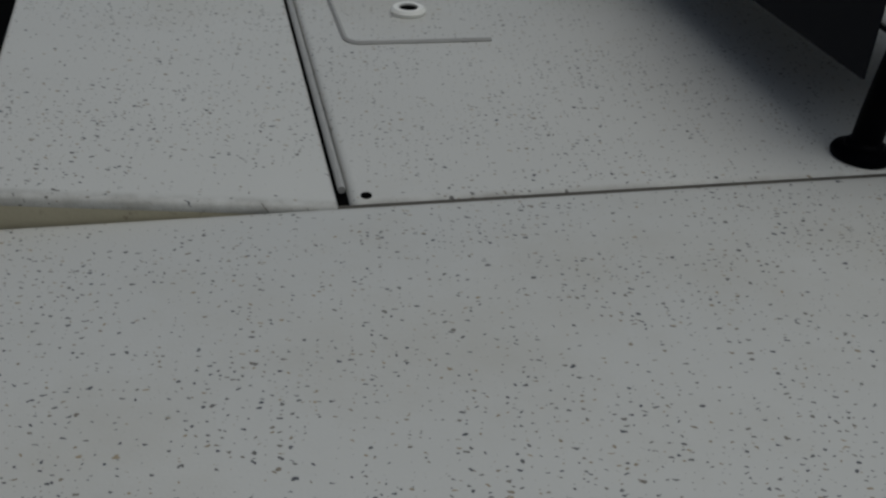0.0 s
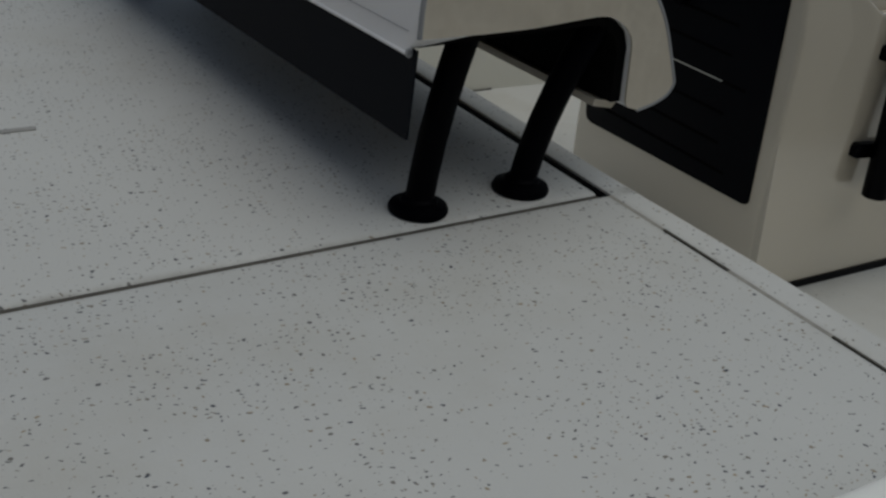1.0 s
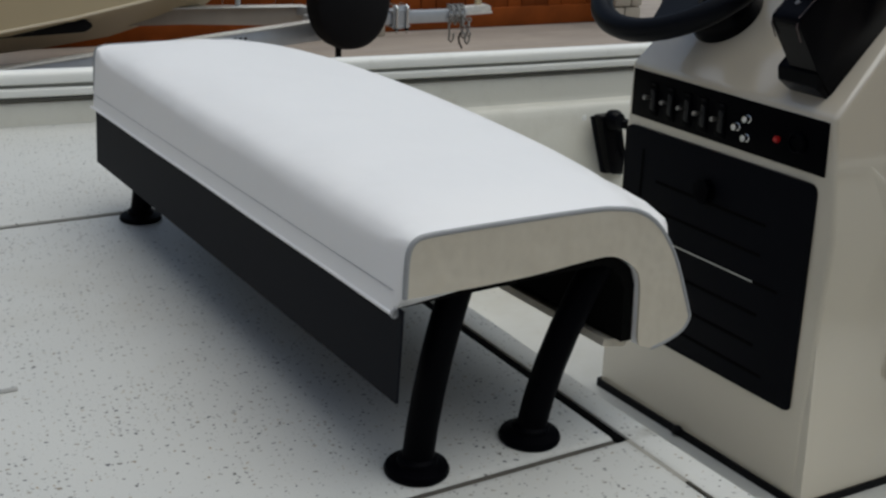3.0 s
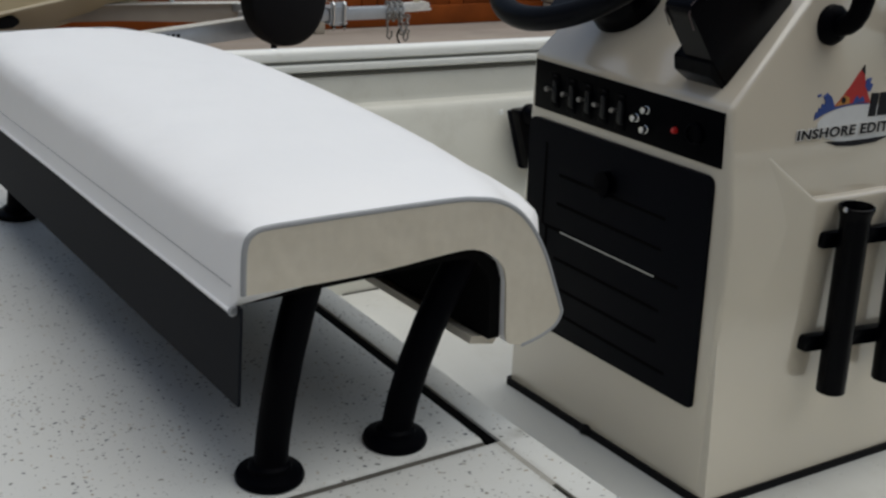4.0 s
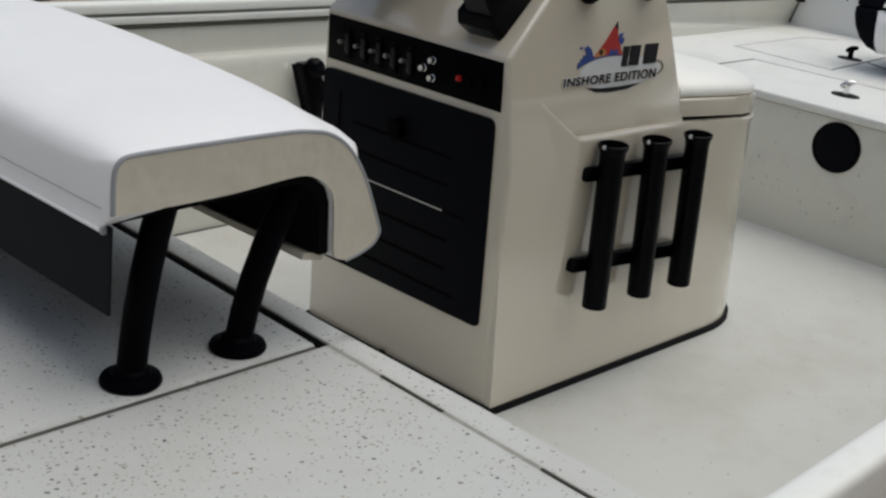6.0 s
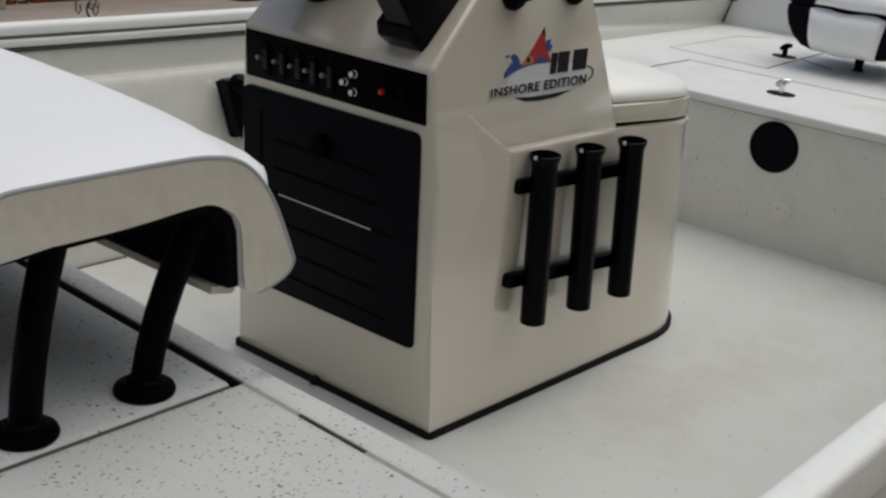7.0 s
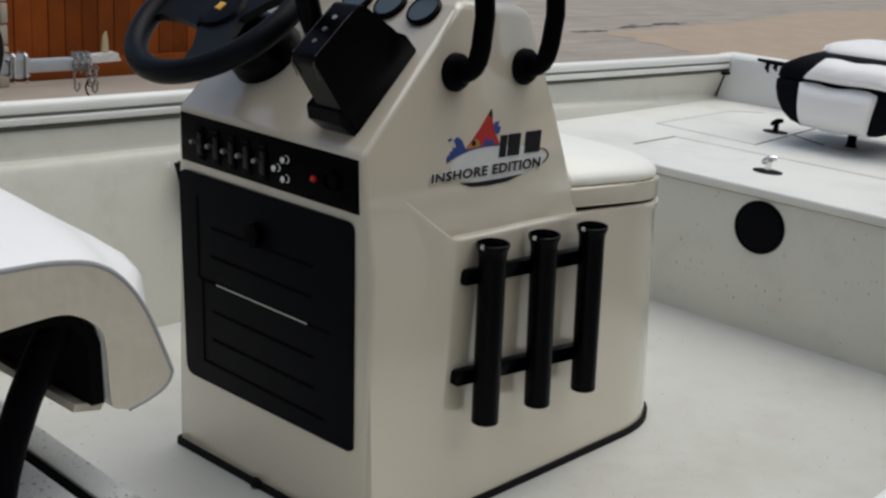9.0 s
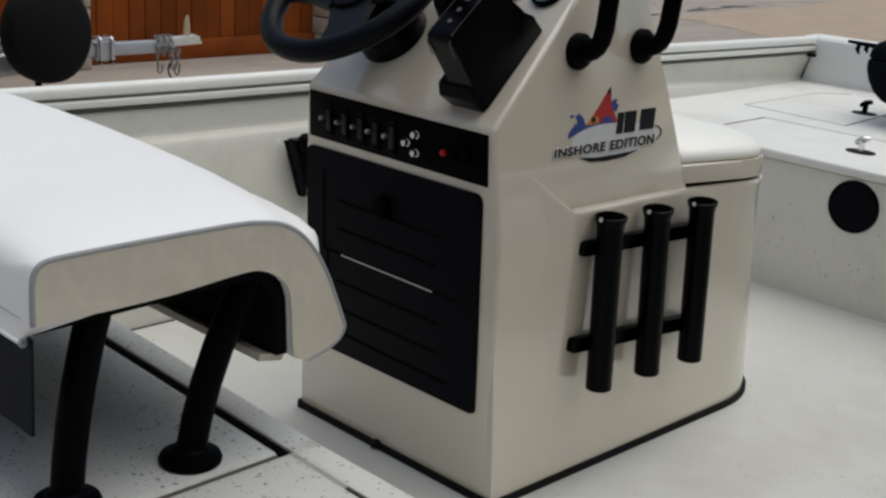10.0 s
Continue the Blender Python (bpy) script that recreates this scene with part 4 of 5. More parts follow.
for swell, lift, paint, tag in ((0.0030, 0.0016, INKW, "pale outline of the lettering"), (0.0008, 0.0028, INKK, "dark lettering reading INSHORE EDITION")):
    font = bpy.data.curves.new("lettering", "FONT")
    font.body = "INSHORE EDITION"
    font.size = 0.030
    font.shear = 0.09
    font.extrude = 0.0004
    font.offset = swell
    font.space_character = 1.10
    text_ob = new("lettering", font)
    bpy.context.view_layer.update()
    text_me = bpy.data.meshes.new_from_object(text_ob.evaluated_get(bpy.context.evaluated_depsgraph_get()))
    bpy.data.objects.remove(text_ob)
    left, right = min(v.co.x for v in text_me.vertices) + swell, max(v.co.x for v in text_me.vertices) - swell
    k = 0.280 / (right - left)
    for v in text_me.vertices:
        x, y, z = (v.co.x - left) * k, v.co.y, v.co.z
        height = 1.1855 + y * (0.66 + 0.5 * x) - 0.017 * x
        v.co = Vector((1.922 + x, tower_y(height) - lift - z, height)) - console.location
    text_me.materials.append(paint)
    lettering = new("lettering", text_me)
    lettering.parent = console
    tagged(lettering, tag)

# grab rails bolted to the console sides
for bx, lean in ((1.971, -0.001), (2.146, 0.002)):
    rail = thing("grab_rail", (bx, 1.323, 1.360), "black tubular rail bolted to the console side", "rail", "console rails")
    part("flange", lathe([(0.031, 0.0), (0.031, 0.010), (0.026, 0.017), (0.018, 0.020)], (bx + 0.006, 1.3355, 1.357), (0, -1, 0), 24), BLACKP, rail)
    right = [(bx + 0.006, 1.334, 1.357), (bx + 0.006, 1.313, 1.358), (bx + 0.0055, 1.302, 1.362), (bx + 0.005, 1.292, 1.370), (bx + 0.0045, 1.285, 1.382), (bx + 0.004 + lean * 0.3, 1.280, 1.402), (bx + 0.005 + lean, 1.277, 1.45), (bx + lean * 2, 1.284, 1.54), (bx + lean * 3, 1.292, 1.62), (bx + lean * 3, 1.31, 1.665), (bx + lean * 3, 1.35, 1.69)]
    left = [(x, 3.10 - y, z) for x, y, z in right[::-1]]
    part("tube", tube(right + left, 0.016, 16), BLACKP, rail)
    part("flange", lathe([(0.031, 0.0), (0.031, 0.010), (0.025, 0.017), (0.020, 0.019)], (bx, 1.770, 1.360), (0, 1, 0), 24), BLACKP, rail)


def rod_rack(mount, out, lean, label):
    """Three tubes on two straps; mount(x, z) is the wall, out the way off it, lean the tubes' slope away from the wall."""
    rack = thing("rod_rack", (2.17, mount(2.17, 0.76), 0.752), label, "rod holder", "rod racks")
    for za, zb in ((1.021, 1.002), (0.840, 0.808)):
        poly = rounded([(1.986, za - 0.014), (2.347, zb - 0.013), (2.347, zb + 0.015), (1.986, za + 0.014)], 0.008, 3)
        bm = prism(poly, lambda u, v, d: (u, mount(u, v) + out * d, v), -0.002, 0.018, 0.003)
        part("bracket", bm, PLASTIC, rack)
    for xb, xt, z0 in ((2.040, 2.027, 0.757), (2.181, 2.160, 0.752), (2.318, 2.297, 0.747)):
        foot = Vector((xb, mount(xb, z0) + out * 0.042, z0))
        head = Vector((xt, mount(xt, 1.08) + out * (0.038 + lean), z0 + 0.325))
        axis = (head - foot).normalized()
        prof_ = [(0.0195, 0.0), (0.0238, 0.0), (0.0238, 0.302), (0.0250, 0.311), (0.0283, 0.3195), (0.0288, 0.3245), (0.0262, 0.326), (0.020, 0.308), (0.0195, 0.0)]
        holder = part("rod_tube", lathe(prof_, foot, axis, 28), PLASTIC, rack)
        part("rim_screw", lathe([(0.0042, 0), (0.0038, 0.0025), (0, 0.004)], foot + axis * 0.3215 + Vector((-0.0265, 0, 0)), (-1, 0, 0.6), 12), STEEL, holder)
    return rack


rod_rack(lambda x, z: side_y(x) - 0.004, -1, 0.0, "black plastic rack of three rod holder tubes on the console side")

holder = thing("wall_bracket", (2.24, 2.44, 0.80), "black folding bracket with cord on the cockpit wall", "bracket")
part("back_plate", prism([(2.262, 0.805), (2.335, 0.80), (2.300, 0.955), (2.222, 0.955)], lambda u, v, d: (u, 2.437 + (v - 0.80) * 0.09 - d, v), -0.006, 0.014, 0.004), MATT, holder)
part("standoff", prism([(2.290, 0.825), (2.318, 0.823), (2.292, 0.940), (2.262, 0.940)], lambda u, v, d: (u, 2.437 + (v - 0.80) * 0.09 - d, v), -0.032, -0.005, 0.003), MATT, holder)
part("arm", prism(rounded([(2.262, 0.812), (2.318, 0.806), (2.285, 0.962), (2.222, 0.962)], 0.010, 3), lambda u, v, d: (u, 2.430 + (v - 0.80) * 0.09 - d, v), 0.0, 0.036, 0.006), PLASTIC, holder)
part("head", lathe([(0.0, -0.022), (0.020, -0.020), (0.028, -0.008), (0.028, 0.010), (0.020, 0.022), (0.0, 0.024)], (2.262, 2.408, 0.950), (0.25, -1, 0.15), 20), PLASTIC, holder)
part("knob", lathe([(0.012, 0.0), (0.014, 0.016), (0.010, 0.024), (0, 0.026)], (2.275, 2.398, 0.946), (1, -0.5, -0.2), 14), PLASTIC, holder)
part("cord", tube([(2.290, 2.388, 0.935), (2.297, 2.383, 0.91), (2.296, 2.387, 0.88), (2.305, 2.39, 0.85)], 0.003, 6), RUBBER, holder)
part("screw_cover", lathe([(0.012, 0), (0.010, 0.006), (0, 0.008)], (2.222, 2.479, 0.942), (0, -1, 0.1), 14), RAILM, boat, "pale screw cover on the liner")

# dash: helm, wheel, control box and gauges
DP, DU, DN = Vector((1.776, 0, 1.243)), Vector((0.6960, 0, 0.7180)), Vector((-0.7180, 0, 0.6960))


def dash(u, y, n):
    return DP + DU * u + DN * n + Vector((0, y, 0))


wheel = thing("steering_wheel", dash(0.13, 1.69, 0.0), "black padded steering wheel on the dash", "steering wheel")
part("helm_bezel", lathe([(0.066, 0.0), (0.065, 0.020), (0.058, 0.042), (0.044, 0.062), (0.030, 0.078), (0.024, 0.095)], dash(0.140, 1.672, -0.002), DN, 32), PLASTIC, wheel)
wn = Vector((-0.602, 0, 0.799))
wu = (DU - wn * DU.dot(wn)).normalized()
wv = Vector((0, 1, 0))
wc = dash(0.135, 1.690, 0.103)
R = 0.160
part("rim", tube([wc + wn * 0.012 + R * (math.cos(a) * wu + math.sin(a) * wv) for a in [2 * math.pi * s / 48 for s in range(48)]], 0.0200, 14, closed=True), WHEELM, wheel)
part("hub", lathe([(0.034, -0.03), (0.046, -0.014), (0.047, 0.006), (0.040, 0.014), (0, 0.017)], wc, wn, 28), PLASTIC, wheel)
part("emblem", lathe([(0.012, 0.0), (0.011, 0.002), (0, 0.0025)], wc + wn * 0.0160, wn, 4), GOLD, wheel, "gold emblem")
for a in (radians(92), radians(214), radians(312)):
    d = math.cos(a) * wu + math.sin(a) * wv
    side = wn.cross(d)
    bm = bmesh.new()
    vs = []
    for rr, w, off in ((0.030, 0.042, 0.0), (0.085, 0.034, 0.004), (0.125, 0.038, 0.008), (0.160, 0.058, 0.012)):
        vs.append([bm.verts.new(wc + d * rr + side * s * w + wn * (off + q * 0.007)) for s, q in ((-1, -1), (1, -1), (1, 1), (-1, 1))])
    for ra, rb in zip(vs, vs[1:]):
        for q in range(4):
            bm.faces.new((ra[q], ra[(q + 1) % 4], rb[(q + 1) % 4], rb[q]))
    bm.faces.new(vs[0])
    bm.faces.new(vs[-1][::-1])
    bmesh.ops.bevel(bm, geom=[e for e in bm.edges if e.calc_face_angle(0) > 0.9], offset=0.004, segments=2, affect="EDGES")
    part("spoke", bm, WHEELM, wheel)

control = thing("throttle_control", dash(0.12, 1.39, 0), "black engine control box with lever on the dash", "throttle")
to_dash = lambda u, v, d: dash(u, d, v)
part("housing", prism(rounded([(0.036, -0.006), (0.038, 0.054), (0.052, 0.149), (0.172, 0.140), (0.192, 0.064), (0.203, -0.006)], [0, 0.004, 0.016, 0.016, 0.004, 0], 4), to_dash, 1.3635, 1.418, 0.007, 4), PLASTIC, control)
part("base", prism(rounded([(0.030, -0.006), (0.206, -0.006), (0.205, 0.034), (0.195, 0.052), (0.034, 0.052), (0.022, 0.034)], 0.004, 3), to_dash, 1.3655, 1.440, 0.005), PLASTIC, control)
for y in (1.3675, 1.4165):
    part("trim_line", tube([dash(u, y, v) for u, v in ((0.0425, 0.115), (0.049, 0.140), (0.062, 0.1475), (0.155, 0.1405))], 0.0011, 6), WORN, control, "worn reddish edge")
part("lever", tube([dash(0.11, 1.436, 0.085), dash(0.13, 1.446, 0.13), dash(0.17, 1.452, 0.20), dash(0.19, 1.45, 0.25)], [0.018, 0.018, 0.019, 0.021], 12), PLASTIC, control)
for u, v in ((0.087, 0.1467), (0.112, 0.1449), (0.137, 0.1430)):
    part("button", lathe([(0.0042, -0.001), (0.0040, 0.0012), (0, 0.0018)], dash(u, 1.3915, v), DN, 12), GALV if u > 0.13 else DIMLAMP, control, "small pale lamp")
for u, y in ((0.281, 1.402), (0.283, 1.480), (0.284, 1.558)):
    gauge = thing("gauge", dash(u, y, 0), "round dash gauge with dark glass face", "gauge", "dash gauges")
    part("bezel", lathe([(0.031, -0.001), (0.031, 0.006), (0.027, 0.009), (0.026, 0.006)], dash(u, y, 0), DN, 24), PLASTIC, gauge)
    part("dial", lathe([(0.0265, 0.0), (0.0265, 0.0065), (0, 0.0075)], dash(u, y, 0), DN, 24), GLASS, gauge)

# ---- bow deck fittings ----
speaker = thing("speaker", (3.37, 1.452, 0.850), "round black speaker set in the bow riser", "speaker")
part("ring", lathe([(0.072, -0.004), (0.072, 0.004), (0.067, 0.007), (0.063, 0.004)], (3.37, 1.452, 0.850), (-1, 0, 0), 36), PLASTIC, speaker)
part("grille", lathe([(0.065, 0.0), (0.064, 0.004), (0.04, 0.007), (0, 0.009)], (3.37, 1.452, 0.850), (-1, 0, 0), 36), MATT, speaker)

# far cleat is chrome too; the dark it reflects is put in as black
for x, y, horn, words in ((3.576, 1.554, STEEL, "chrome pop-up cleat on a dark oval base"), (4.20, 1.850, BLACKP, "pop-up cleat on a dark oval base, dark reflections put into black")):
    cleat = thing("cleat", (x, y, BOW_Z), words, "cleat", "bow cleats")
    bm = lathe([(0.043, -0.001), (0.043, 0.003), (0, 0.004)], (x, y, BOW_Z), sides=24)
    for v in bm.verts:
        v.co.x = x + (v.co.x - x) * 0.75
    part("base", bm, RUBBER, cleat)
    part("post", tube([(x, y, BOW_Z), (x, y, BOW_Z + 0.030)], 0.009, 10), horn, cleat)
    part("horn", tube([(x + 0.010, y - 0.018, BOW_Z + 0.040), (x + 0.005, y - 0.010, BOW_Z + 0.040), (x, y, BOW_Z + 0.036), (x - 0.005, y + 0.010, BOW_Z + 0.030), (x - 0.008, y + 0.016, BOW_Z + 0.024)], [0.006, 0.008, 0.010, 0.008, 0.005], 10), horn, cleat)

# folded chair, built about its post and turned
chair = thing("fishing_chair", (4.205, 1.587, BOW_Z), "folded fishing chair in black and white vinyl on a post", "chair")
TURN_CHAIR = Matrix.Translation(Vector((4.205, 1.587, BOW_Z))) @ Matrix.Rotation(radians(2), 4, "Z")


def chair_part(name, bm, material, label=""):
    bm.transform(TURN_CHAIR)
    return part(name, bm, material, chair, label, sharp=50)


def shell(rows, round_):
    """Rings of rounded plans, one a height: (z, x0, x1, half width)."""
    bm = bmesh.new()
    rings = []
    for z, x0, x1, w in rows:
        rings.append([bm.verts.new((x, y, z)) for x, y in rounded([(x0, -w), (x0, w), (x1, w), (x1, -w)], round_, 5)])
    for ra, rb in zip(rings, rings[1:]):
        for k in range(len(ra)):
            j = (k + 1) % len(ra)
            bm.faces.new((ra[k], ra[j], rb[j], rb[k]))
    bm.faces.new(rings[0])
    bm.faces.new(rings[-1][::-1])
    return bm


def panel_pad(low, high, x_low, x_high, thick, sag=0.0, full=0.5):
    """A padded panel on the front of the chair: rows (y0, y1, z) below and above, swelling forward and rounded at its edges."""
    bm = bmesh.new()
    rings = []
    for q in range(15):
        v = q / 14
        y0, y1, z = [a + (b - a) * v for a, b in zip(low, high)]
        x = x_low + (x_high - x_low) * v
        ring = [bm.verts.new((x + 0.03, y0, z))]
        for c in range(17):
            r = c / 16
            side = max(0.0, 1 - abs(2 * r - 1) ** 9) ** 0.5
            rise = max(0.0, 1 - abs(2 * v - 1) ** 3.2) ** full
            crease = 0.0016 * math.sin(19 * r + 7 * v) * math.sin(math.pi * v)
            ring.append(bm.verts.new((x - thick * side * rise - crease, y0 + (y1 - y0) * r, z - sag * math.sin(math.pi * r) * (1 - v) + 0.0015 * math.sin(11 * r + 5))))
        ring.append(bm.verts.new((x + 0.03, y1, z)))
        rings.append(ring)
    for ra, rb in zip(rings, rings[1:]):
        for k in range(len(ra) - 1):
            bm.faces.new((ra[k], ra[k + 1], rb[k + 1], rb[k]))
        bm.faces.new((ra[-1], ra[0], rb[0], rb[-1]))
    bm.faces.new(rings[0])
    bm.faces.new(rings[-1][::-1])
    return bm


chair_part("post", tube([(0, 0, 0), (0, 0, 0.09)], 0.015, 14), BLACKP)
chair_part("post_socket", lathe([(0.019, 0), (0.018, 0.004), (0.015, 0.006)], (0, 0, 0), sides=20), BLACKP)
chair_part("seat_shell", shell([(0.070, -0.165, 0.20, 0.130), (0.078, -0.175, 0.21, 0.150), (0.105, -0.182, 0.215, 0.180), (0.140, -0.184, 0.22, 0.201), (0.175, -0.184, 0.22, 0.212), (0.200, -0.180, 0.22, 0.214), (0.206, -0.17, 0.21, 0.206)], 0.03), MATT, "black vinyl side bolsters of the seat")
chair_part("seat_pad", panel_pad((-0.110, 0.118, 0.066), (-0.130, 0.136, 0.204), -0.158, -0.172, 0.055, 0.005, 0.75), VINYL, "white vinyl seat panel")
chair_part("backrest_shell", shell([(0.203, -0.165, 0.22, 0.205), (0.210, -0.176, 0.23, 0.215), (0.232, -0.173, 0.23, 0.213), (0.254, -0.160, 0.23, 0.200), (0.274, -0.138, 0.225, 0.165), (0.288, -0.112, 0.22, 0.135), (0.294, -0.095, 0.21, 0.115)], 0.035), MATT, "black vinyl edge of the folded backrest")
chair_part("backrest_panel", panel_pad((-0.170, 0.138, 0.209), (-0.150, 0.085, 0.283), -0.160, -0.112, 0.060, 0.0, 0.85), VINYL, "white vinyl backrest panel")
bm = shell([(0.288, -0.085, 0.23, 0.110), (0.297, -0.080, 0.24, 0.125), (0.312, -0.060, 0.24, 0.125), (0.323, -0.030, 0.23, 0.105), (0.329, 0.01, 0.20, 0.07)], 0.04)
chair_part("backrest_cushion", bm, VINYL, "white cushion on the folded backrest")
chair_part("strap", tube([(-0.09, 0.190, 0.235), (-0.10, 0.225, 0.239), (-0.105, 0.275, 0.241), (-0.105, 0.312, 0.243)], [0.010, 0.008, 0.007, 0.005], 8), MATT, "black strap")
for y, drop in ((0.246, 0.026), (0.274, 0.034)):
    chair_part("strap_end", tube([(-0.10, y, 0.242), (-0.105, y + 0.004, 0.240 - drop * 0.6), (-0.105, y - 0.004, 0.240 - drop)], [0.008, 0.008, 0.003], 8), MATT, "loose black strap end")

# ---- background: gate, trailer and neighbouring boat ----
fence = thing("wood_fence", (5.0, 8.85, 0), "red-brown stained cedar plank fence", "fence")
part("kickboard", box(2.0, 7.36, 8.80, 8.84, 0.004, 0.17, 0.004), CEDAR, fence)
part("top_rail", box(2.0, 7.36, 8.87, 8.93, 1.5, 1.6), CEDAR, fence)
plank_mesh = None
for kx in range(36):
    x = 2.0 + kx * 0.149
    if plank_mesh is None:
        first = part("plank", box(-0.072, 0.072, -0.011, 0.011, 0.13, 1.95, 0.004, 1), CEDAR, None)
        plank_mesh = first.data
        plank = first
        plank.parent = fence
    else:
        plank = new("plank", plank_mesh)
        plank.parent = fence
    # a narrow gap stands open where the gate leaf begins
    plank.location = Vector((x + 0.074 + (0.007 if kx > 24 else 0.0), 8.852 + 0.004 * ((kx * 5) % 3), 0)) - fence.location
for px, w in ((4.79, 0.175), (7.38, 0.32)):
    pillar = thing("stone_pillar", (px + w / 2, 8.8, 0), "pale stone pillar beside the plank fence", "pillar", "gate pillars")
    for kz in range(12):
        cut = w * (0.4 + 0.2 * (kz % 2))
        for a, b in ((0, cut - 0.006), (cut + 0.006, w)):
            part("stone", box(px + a, px + b, 8.62 - 0.008 * ((kz * 3) % 2), 8.98, kz * 0.165, kz * 0.165 + 0.155, 0.014, 2), STONE, pillar)

trailer = thing("boat_trailer", (3.6, 7.0, 0), "galvanised boat trailer with covered spare wheel", "trailer")
part("tongue", box(3.5, 4.70, 6.965, 7.045, 0.395, 0.475, 0.006), GALV, trailer, "galvanised box beam tongue")
part("coupler", prism(rounded([(4.66, 0.432), (4.916, 0.441), (4.916, 0.455), (4.902, 0.459), (4.902, 0.488), (4.880, 0.500), (4.66, 0.486)], [0, 0.005, 0.005, 0.004, 0.014, 0.014, 0], 3), XZ, 6.97, 7.04, 0.008, 3), BRIGHT, trailer, "bright coupler")
part("coupler_latch", prism([(4.79, 0.50), (4.84, 0.50), (4.835, 0.59), (4.825, 0.64), (4.80, 0.60)], XZ, 6.995, 7.015, 0.004), TANHULL, trailer, "pale latch handle")
clamp = part("bracket", box(4.115, 4.235, 6.948, 6.958, 0.365, 0.520, 0.003), GALV, trailer, "galvanised clamp plate on the tongue")
part("clamp_plate", box(4.095, 4.255, 6.945, 7.065, 0.480, 0.490, 0.003), GALV, clamp)
part("clamp_plate", box(4.105, 4.245, 6.945, 7.065, 0.376, 0.388, 0.003), GALV, clamp)
for x in (4.135, 4.215):
    part("bolt", tube([(x, 6.936, 0.335), (x, 6.936, 0.505), (x, 6.95, 0.520), (x, 7.05, 0.520)], 0.008, 8), STEEL, clamp)
    part("nut", lathe([(0.015, 0.0), (0.015, 0.012), (0, 0.012)], (x, 6.936, 0.358), sides=6), RUBBER, clamp)
beam = part("side_beam", prism([(0.8, 0.10), (3.226, 0.306), (3.75, 0.350), (3.75, 0.470), (2.918, 0.392), (0.8, 0.178)], XZ, 6.865, 6.905, 0.004), GALV, trailer, "galvanised side beam")
part("flange", prism([(0.8, 0.180), (2.918, 0.394), (3.75, 0.472), (3.75, 0.482), (2.918, 0.404), (0.8, 0.190)], XZ, 6.850, 6.925, 0.003), BRIGHT, beam, "bright upper flange")
for x in (2.955, 2.990, 3.022):
    part("mark", prism([(x, 0.345), (x + 0.022, 0.347), (x + 0.026, 0.378), (x + 0.006, 0.376)], XZ, 6.862, 6.866), INKK, beam, "dark printed mark")
far_beam = part("side_beam", prism([(1.2, 0.38), (2.889, 0.360), (3.436, 0.332), (3.715, 0.350), (3.715, 0.446), (2.974, 0.462), (1.2, 0.48)], XZ, 7.50, 7.55, 0.004), FRAMEP, trailer, "pale grey painted side beam")
part("flange", prism([(1.2, 0.482), (2.974, 0.464), (3.73, 0.448), (3.73, 0.457), (2.974, 0.473), (1.2, 0.491)], XZ, 7.465, 7.56, 0.003), BRIGHT, far_beam, "pale upper flange")
part("cross_member", prism([(3.66, 7.50), (3.73, 7.50), (4.02, 7.05), (3.95, 7.05)], XY, 0.395, 0.452, 0.004), GALV, trailer)
part("jack_post", tube([(3.63, 6.78, 0.02), (3.63, 6.78, 0.5)], 0.020, 10), RUBBER, trailer)
part("winch_post", tube([(3.245, 7.52, 0.462), (3.235, 7.52, 1.15)], 0.017, 10), GALV, trailer)
part("spare_wheel", lathe([(0.10, -0.10), (0.24, -0.095), (0.290, -0.06), (0.300, 0.0), (0.290, 0.06), (0.24, 0.095), (0.0, 0.10)], (3.65, 6.68, 0.605), (0.25, -1, 0.05), 40), RUBBER, trailer, "spare wheel in a black cover")


def chain(points, size, wire):
    """Oval links along a line of points, each turned a quarter from the one before."""
    bm = bmesh.new()
    pts = [Vector(p) for p in points]
    for n_, (a, b) in enumerate(zip(pts, pts[1:])):
        d = (b - a).normalized()
        u = d.orthogonal().normalized()
        u = u if n_ % 2 else d.cross(u)
        mid, half = (a + b) / 2, (b - a).length * 0.62
        tube([mid + d * half * math.cos(t) + u * size * math.sin(t) for t in [k * math.pi / 5 for k in range(10)]], wire, 6, bm, closed=True)
    return bm


for turn in range(3):
    cx_ = 4.565 + turn * 0.045
    part("safety_chain", chain([(cx_ + 0.030 * math.sin(a / 2), 7.005 - 0.062 * math.cos(a), 0.440 + 0.062 * math.sin(a)) for a in [k * 2 * math.pi / 9 for k in range(10)]], 0.014, 0.0065), CHAINM, trailer, "steel safety chain wound on the tongue")
for cx_, top, low_ in ((4.655, 0.43, 0.29), (4.70, 0.42, 0.30)):
    part("safety_chain", chain([(cx_ + 0.008 * math.sin(k * 1.7), 6.935, top - (top - low_) * k / 5) for k in range(6)], 0.014, 0.0065), CHAINM, trailer, "hanging end of the safety chain")
for hx, top, low_ in ((4.545, 0.385, 0.265), (4.675, 0.32, 0.245)):
    pts = [(hx, 6.94, top), (hx + 0.003, 6.93, low_ + 0.05), (hx - 0.002, 6.93, low_ + 0.018), (hx + 0.016, 6.93, low_), (hx + 0.034, 6.93, low_ + 0.018), (hx + 0.034, 6.93, low_ + 0.055)]
    part("safety_hook", tube(pts, 0.0075, 8), CHAINM, trailer, "steel hook hanging from the chain")
part("hook_latch", tube([(4.64, 6.93, 0.33), (4.622, 6.93, 0.29), (4.630, 6.93, 0.255), (4.655, 6.93, 0.215)], 0.0065, 6), RUBBER, trailer, "dark bent wire hook")
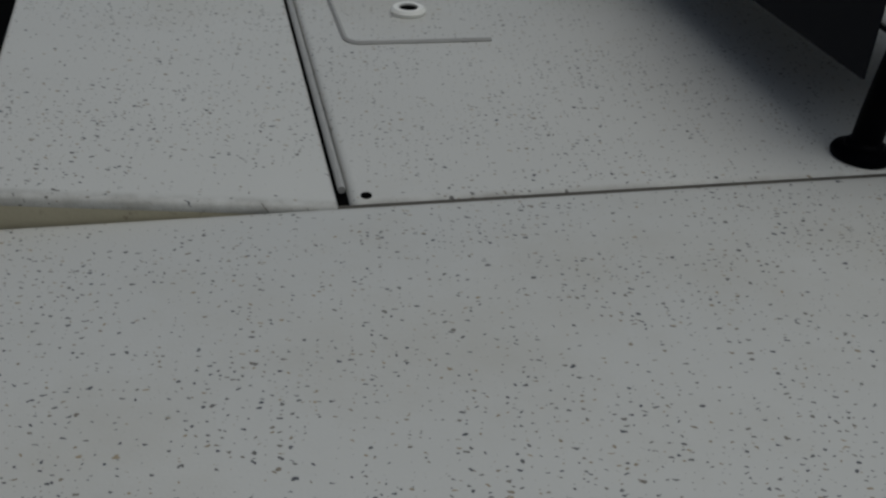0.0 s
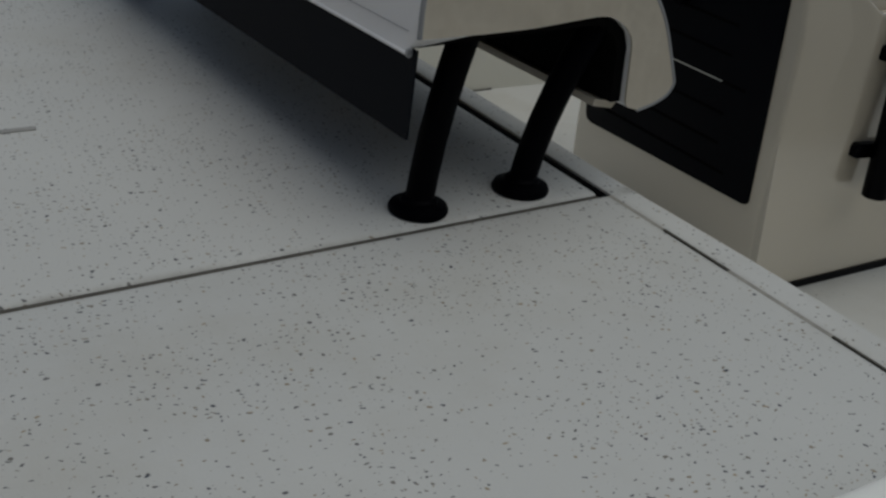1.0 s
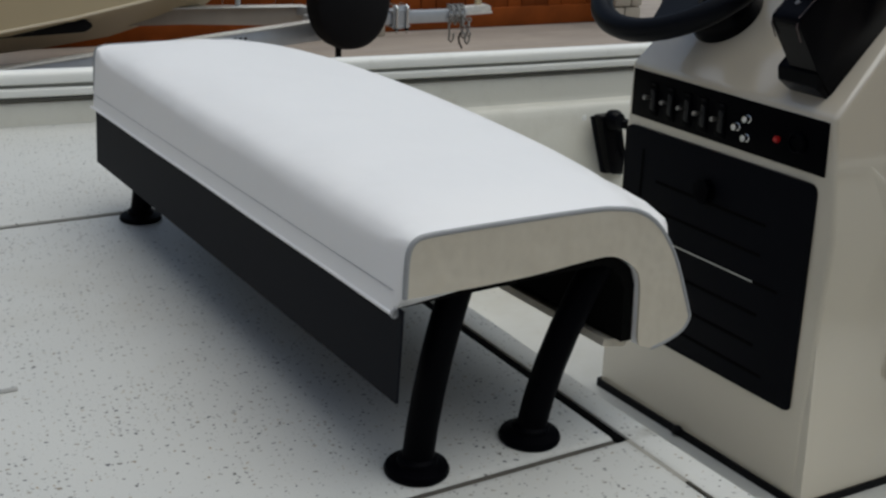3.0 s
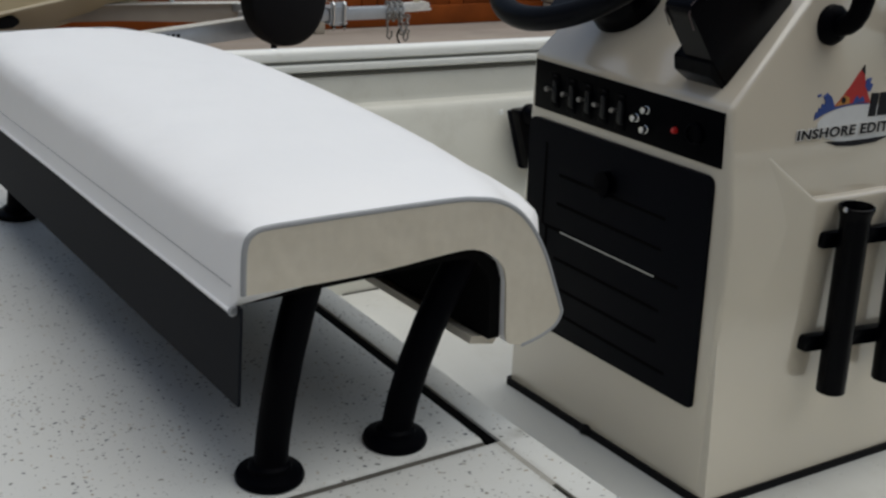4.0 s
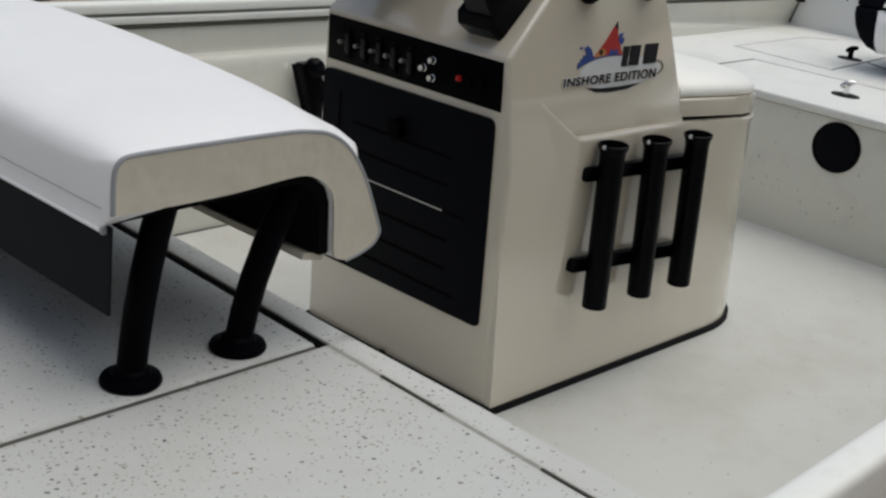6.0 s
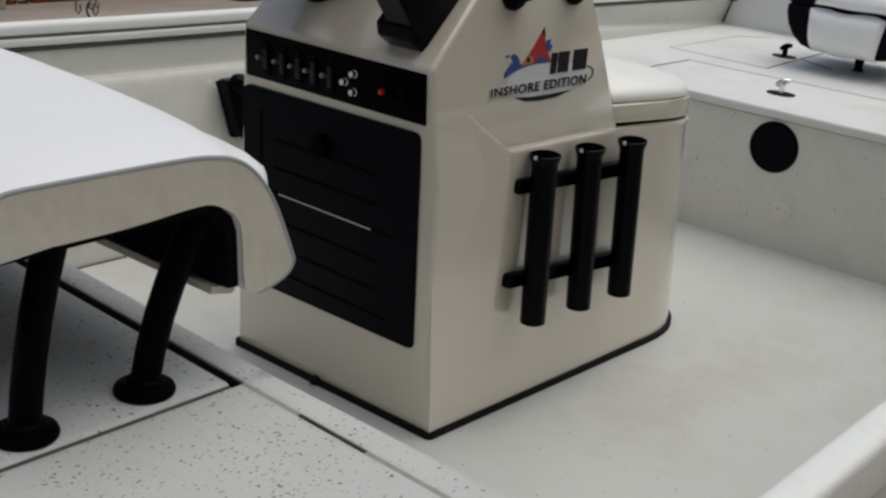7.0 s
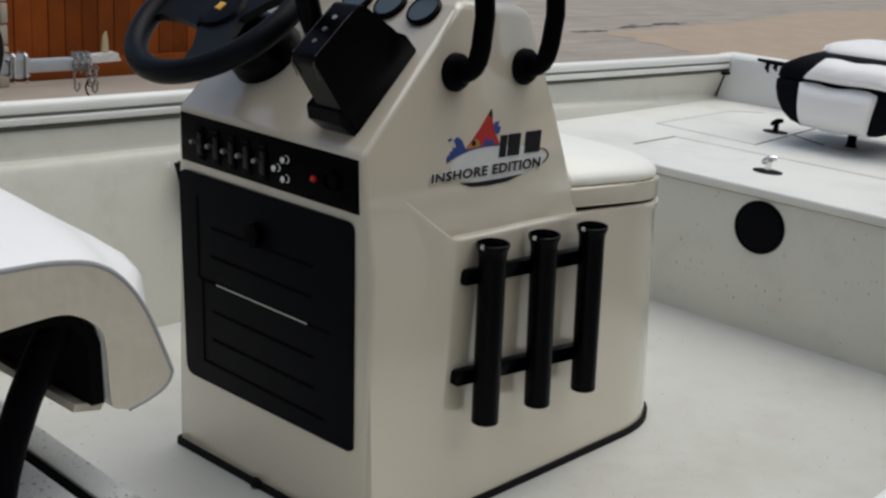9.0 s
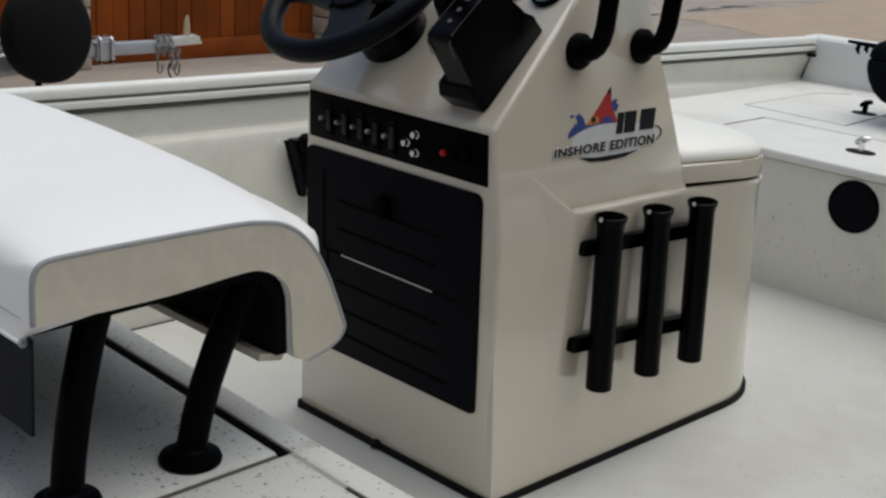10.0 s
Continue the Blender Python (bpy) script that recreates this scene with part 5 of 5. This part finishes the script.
bm = prism([(-1.5, 0.30), (2.10, 0.428), (2.145, 0.455), (2.145, 0.475), (2.11, 0.50), (-1.5, 0.42)], XZ, 6.98, 7.06, 0.012)
part("bunk", bm, RUBBER, trailer, "black carpeted bunk")

neighbour = thing("neighbour_boat", (0.8, 7.6, 0.3), "tan fibreglass boat hull on a trailer", "boat")
bm = bmesh.new()
loops = []
chines = []
for x, wc, zk, zc, wt_, zt in ((-3.0, 0.85, 0.18, 0.40, 0.98, 1.35), (0.5, 0.85, 0.18, 0.42, 0.98, 1.36), (1.6, 0.78, 0.20, 0.475, 0.90, 1.38), (2.0, 0.70, 0.235, 0.522, 0.83, 1.40), (2.4, 0.58, 0.288, 0.578, 0.72, 1.42), (2.75, 0.43, 0.388, 0.622, 0.57, 1.44), (3.05, 0.27, 0.470, 0.700, 0.40, 1.46), (3.35, 0.10, 0.70, 0.86, 0.20, 1.48), (3.52, 0.02, 1.05, 1.12, 0.06, 1.5)):
    sec = [(0.0, zk), (wc, zc), (wc + 0.03 * min(1, wc * 4), zc + 0.004), (wt_, zt), (-wt_, zt), (-wc - 0.03 * min(1, wc * 4), zc + 0.004), (-wc, zc)]
    loops.append([bm.verts.new((x, 7.6 + w, z)) for w, z in sec])
    chines.append((x, 7.6 - wc - 0.03 * min(1, wc * 4), zc + 0.006))
for la, lb in zip(loops, loops[1:]):
    for k in range(len(la)):
        j = (k + 1) % len(la)
        bm.faces.new((la[k], la[j], lb[j], lb[k]))
bm.faces.new(loops[0])
bm.faces.new(loops[-1][::-1])
part("hull", bm, TANHULL, neighbour)
part("chine_rail", tube(chines, 0.010, 8), CHINE, neighbour, "pale spray rail along the chine")

# trailer under the skiff
cradle = thing("skiff_trailer", (1.6, MID, 0), "galvanised trailer under the skiff", "trailer")
for y in (MID - 0.5, MID + 0.5):
    part("beam", box(-0.8, 5.8, y - 0.04, y + 0.04, 0.22, 0.315, 0.004), GALV, cradle)
    part("wheel", lathe([(0.0, -0.09), (0.2, -0.09), (0.25, -0.06), (0.26, 0.0), (0.25, 0.06), (0.2, 0.09), (0.0, 0.09)], (0.6, y + (0.42 if y > MID else -0.42), 0.26), (0, 1, 0), 28), RUBBER, cradle)
part("axle", box(0.56, 0.64, MID - 0.85, MID + 0.85, 0.20, 0.28), GALV, cradle)
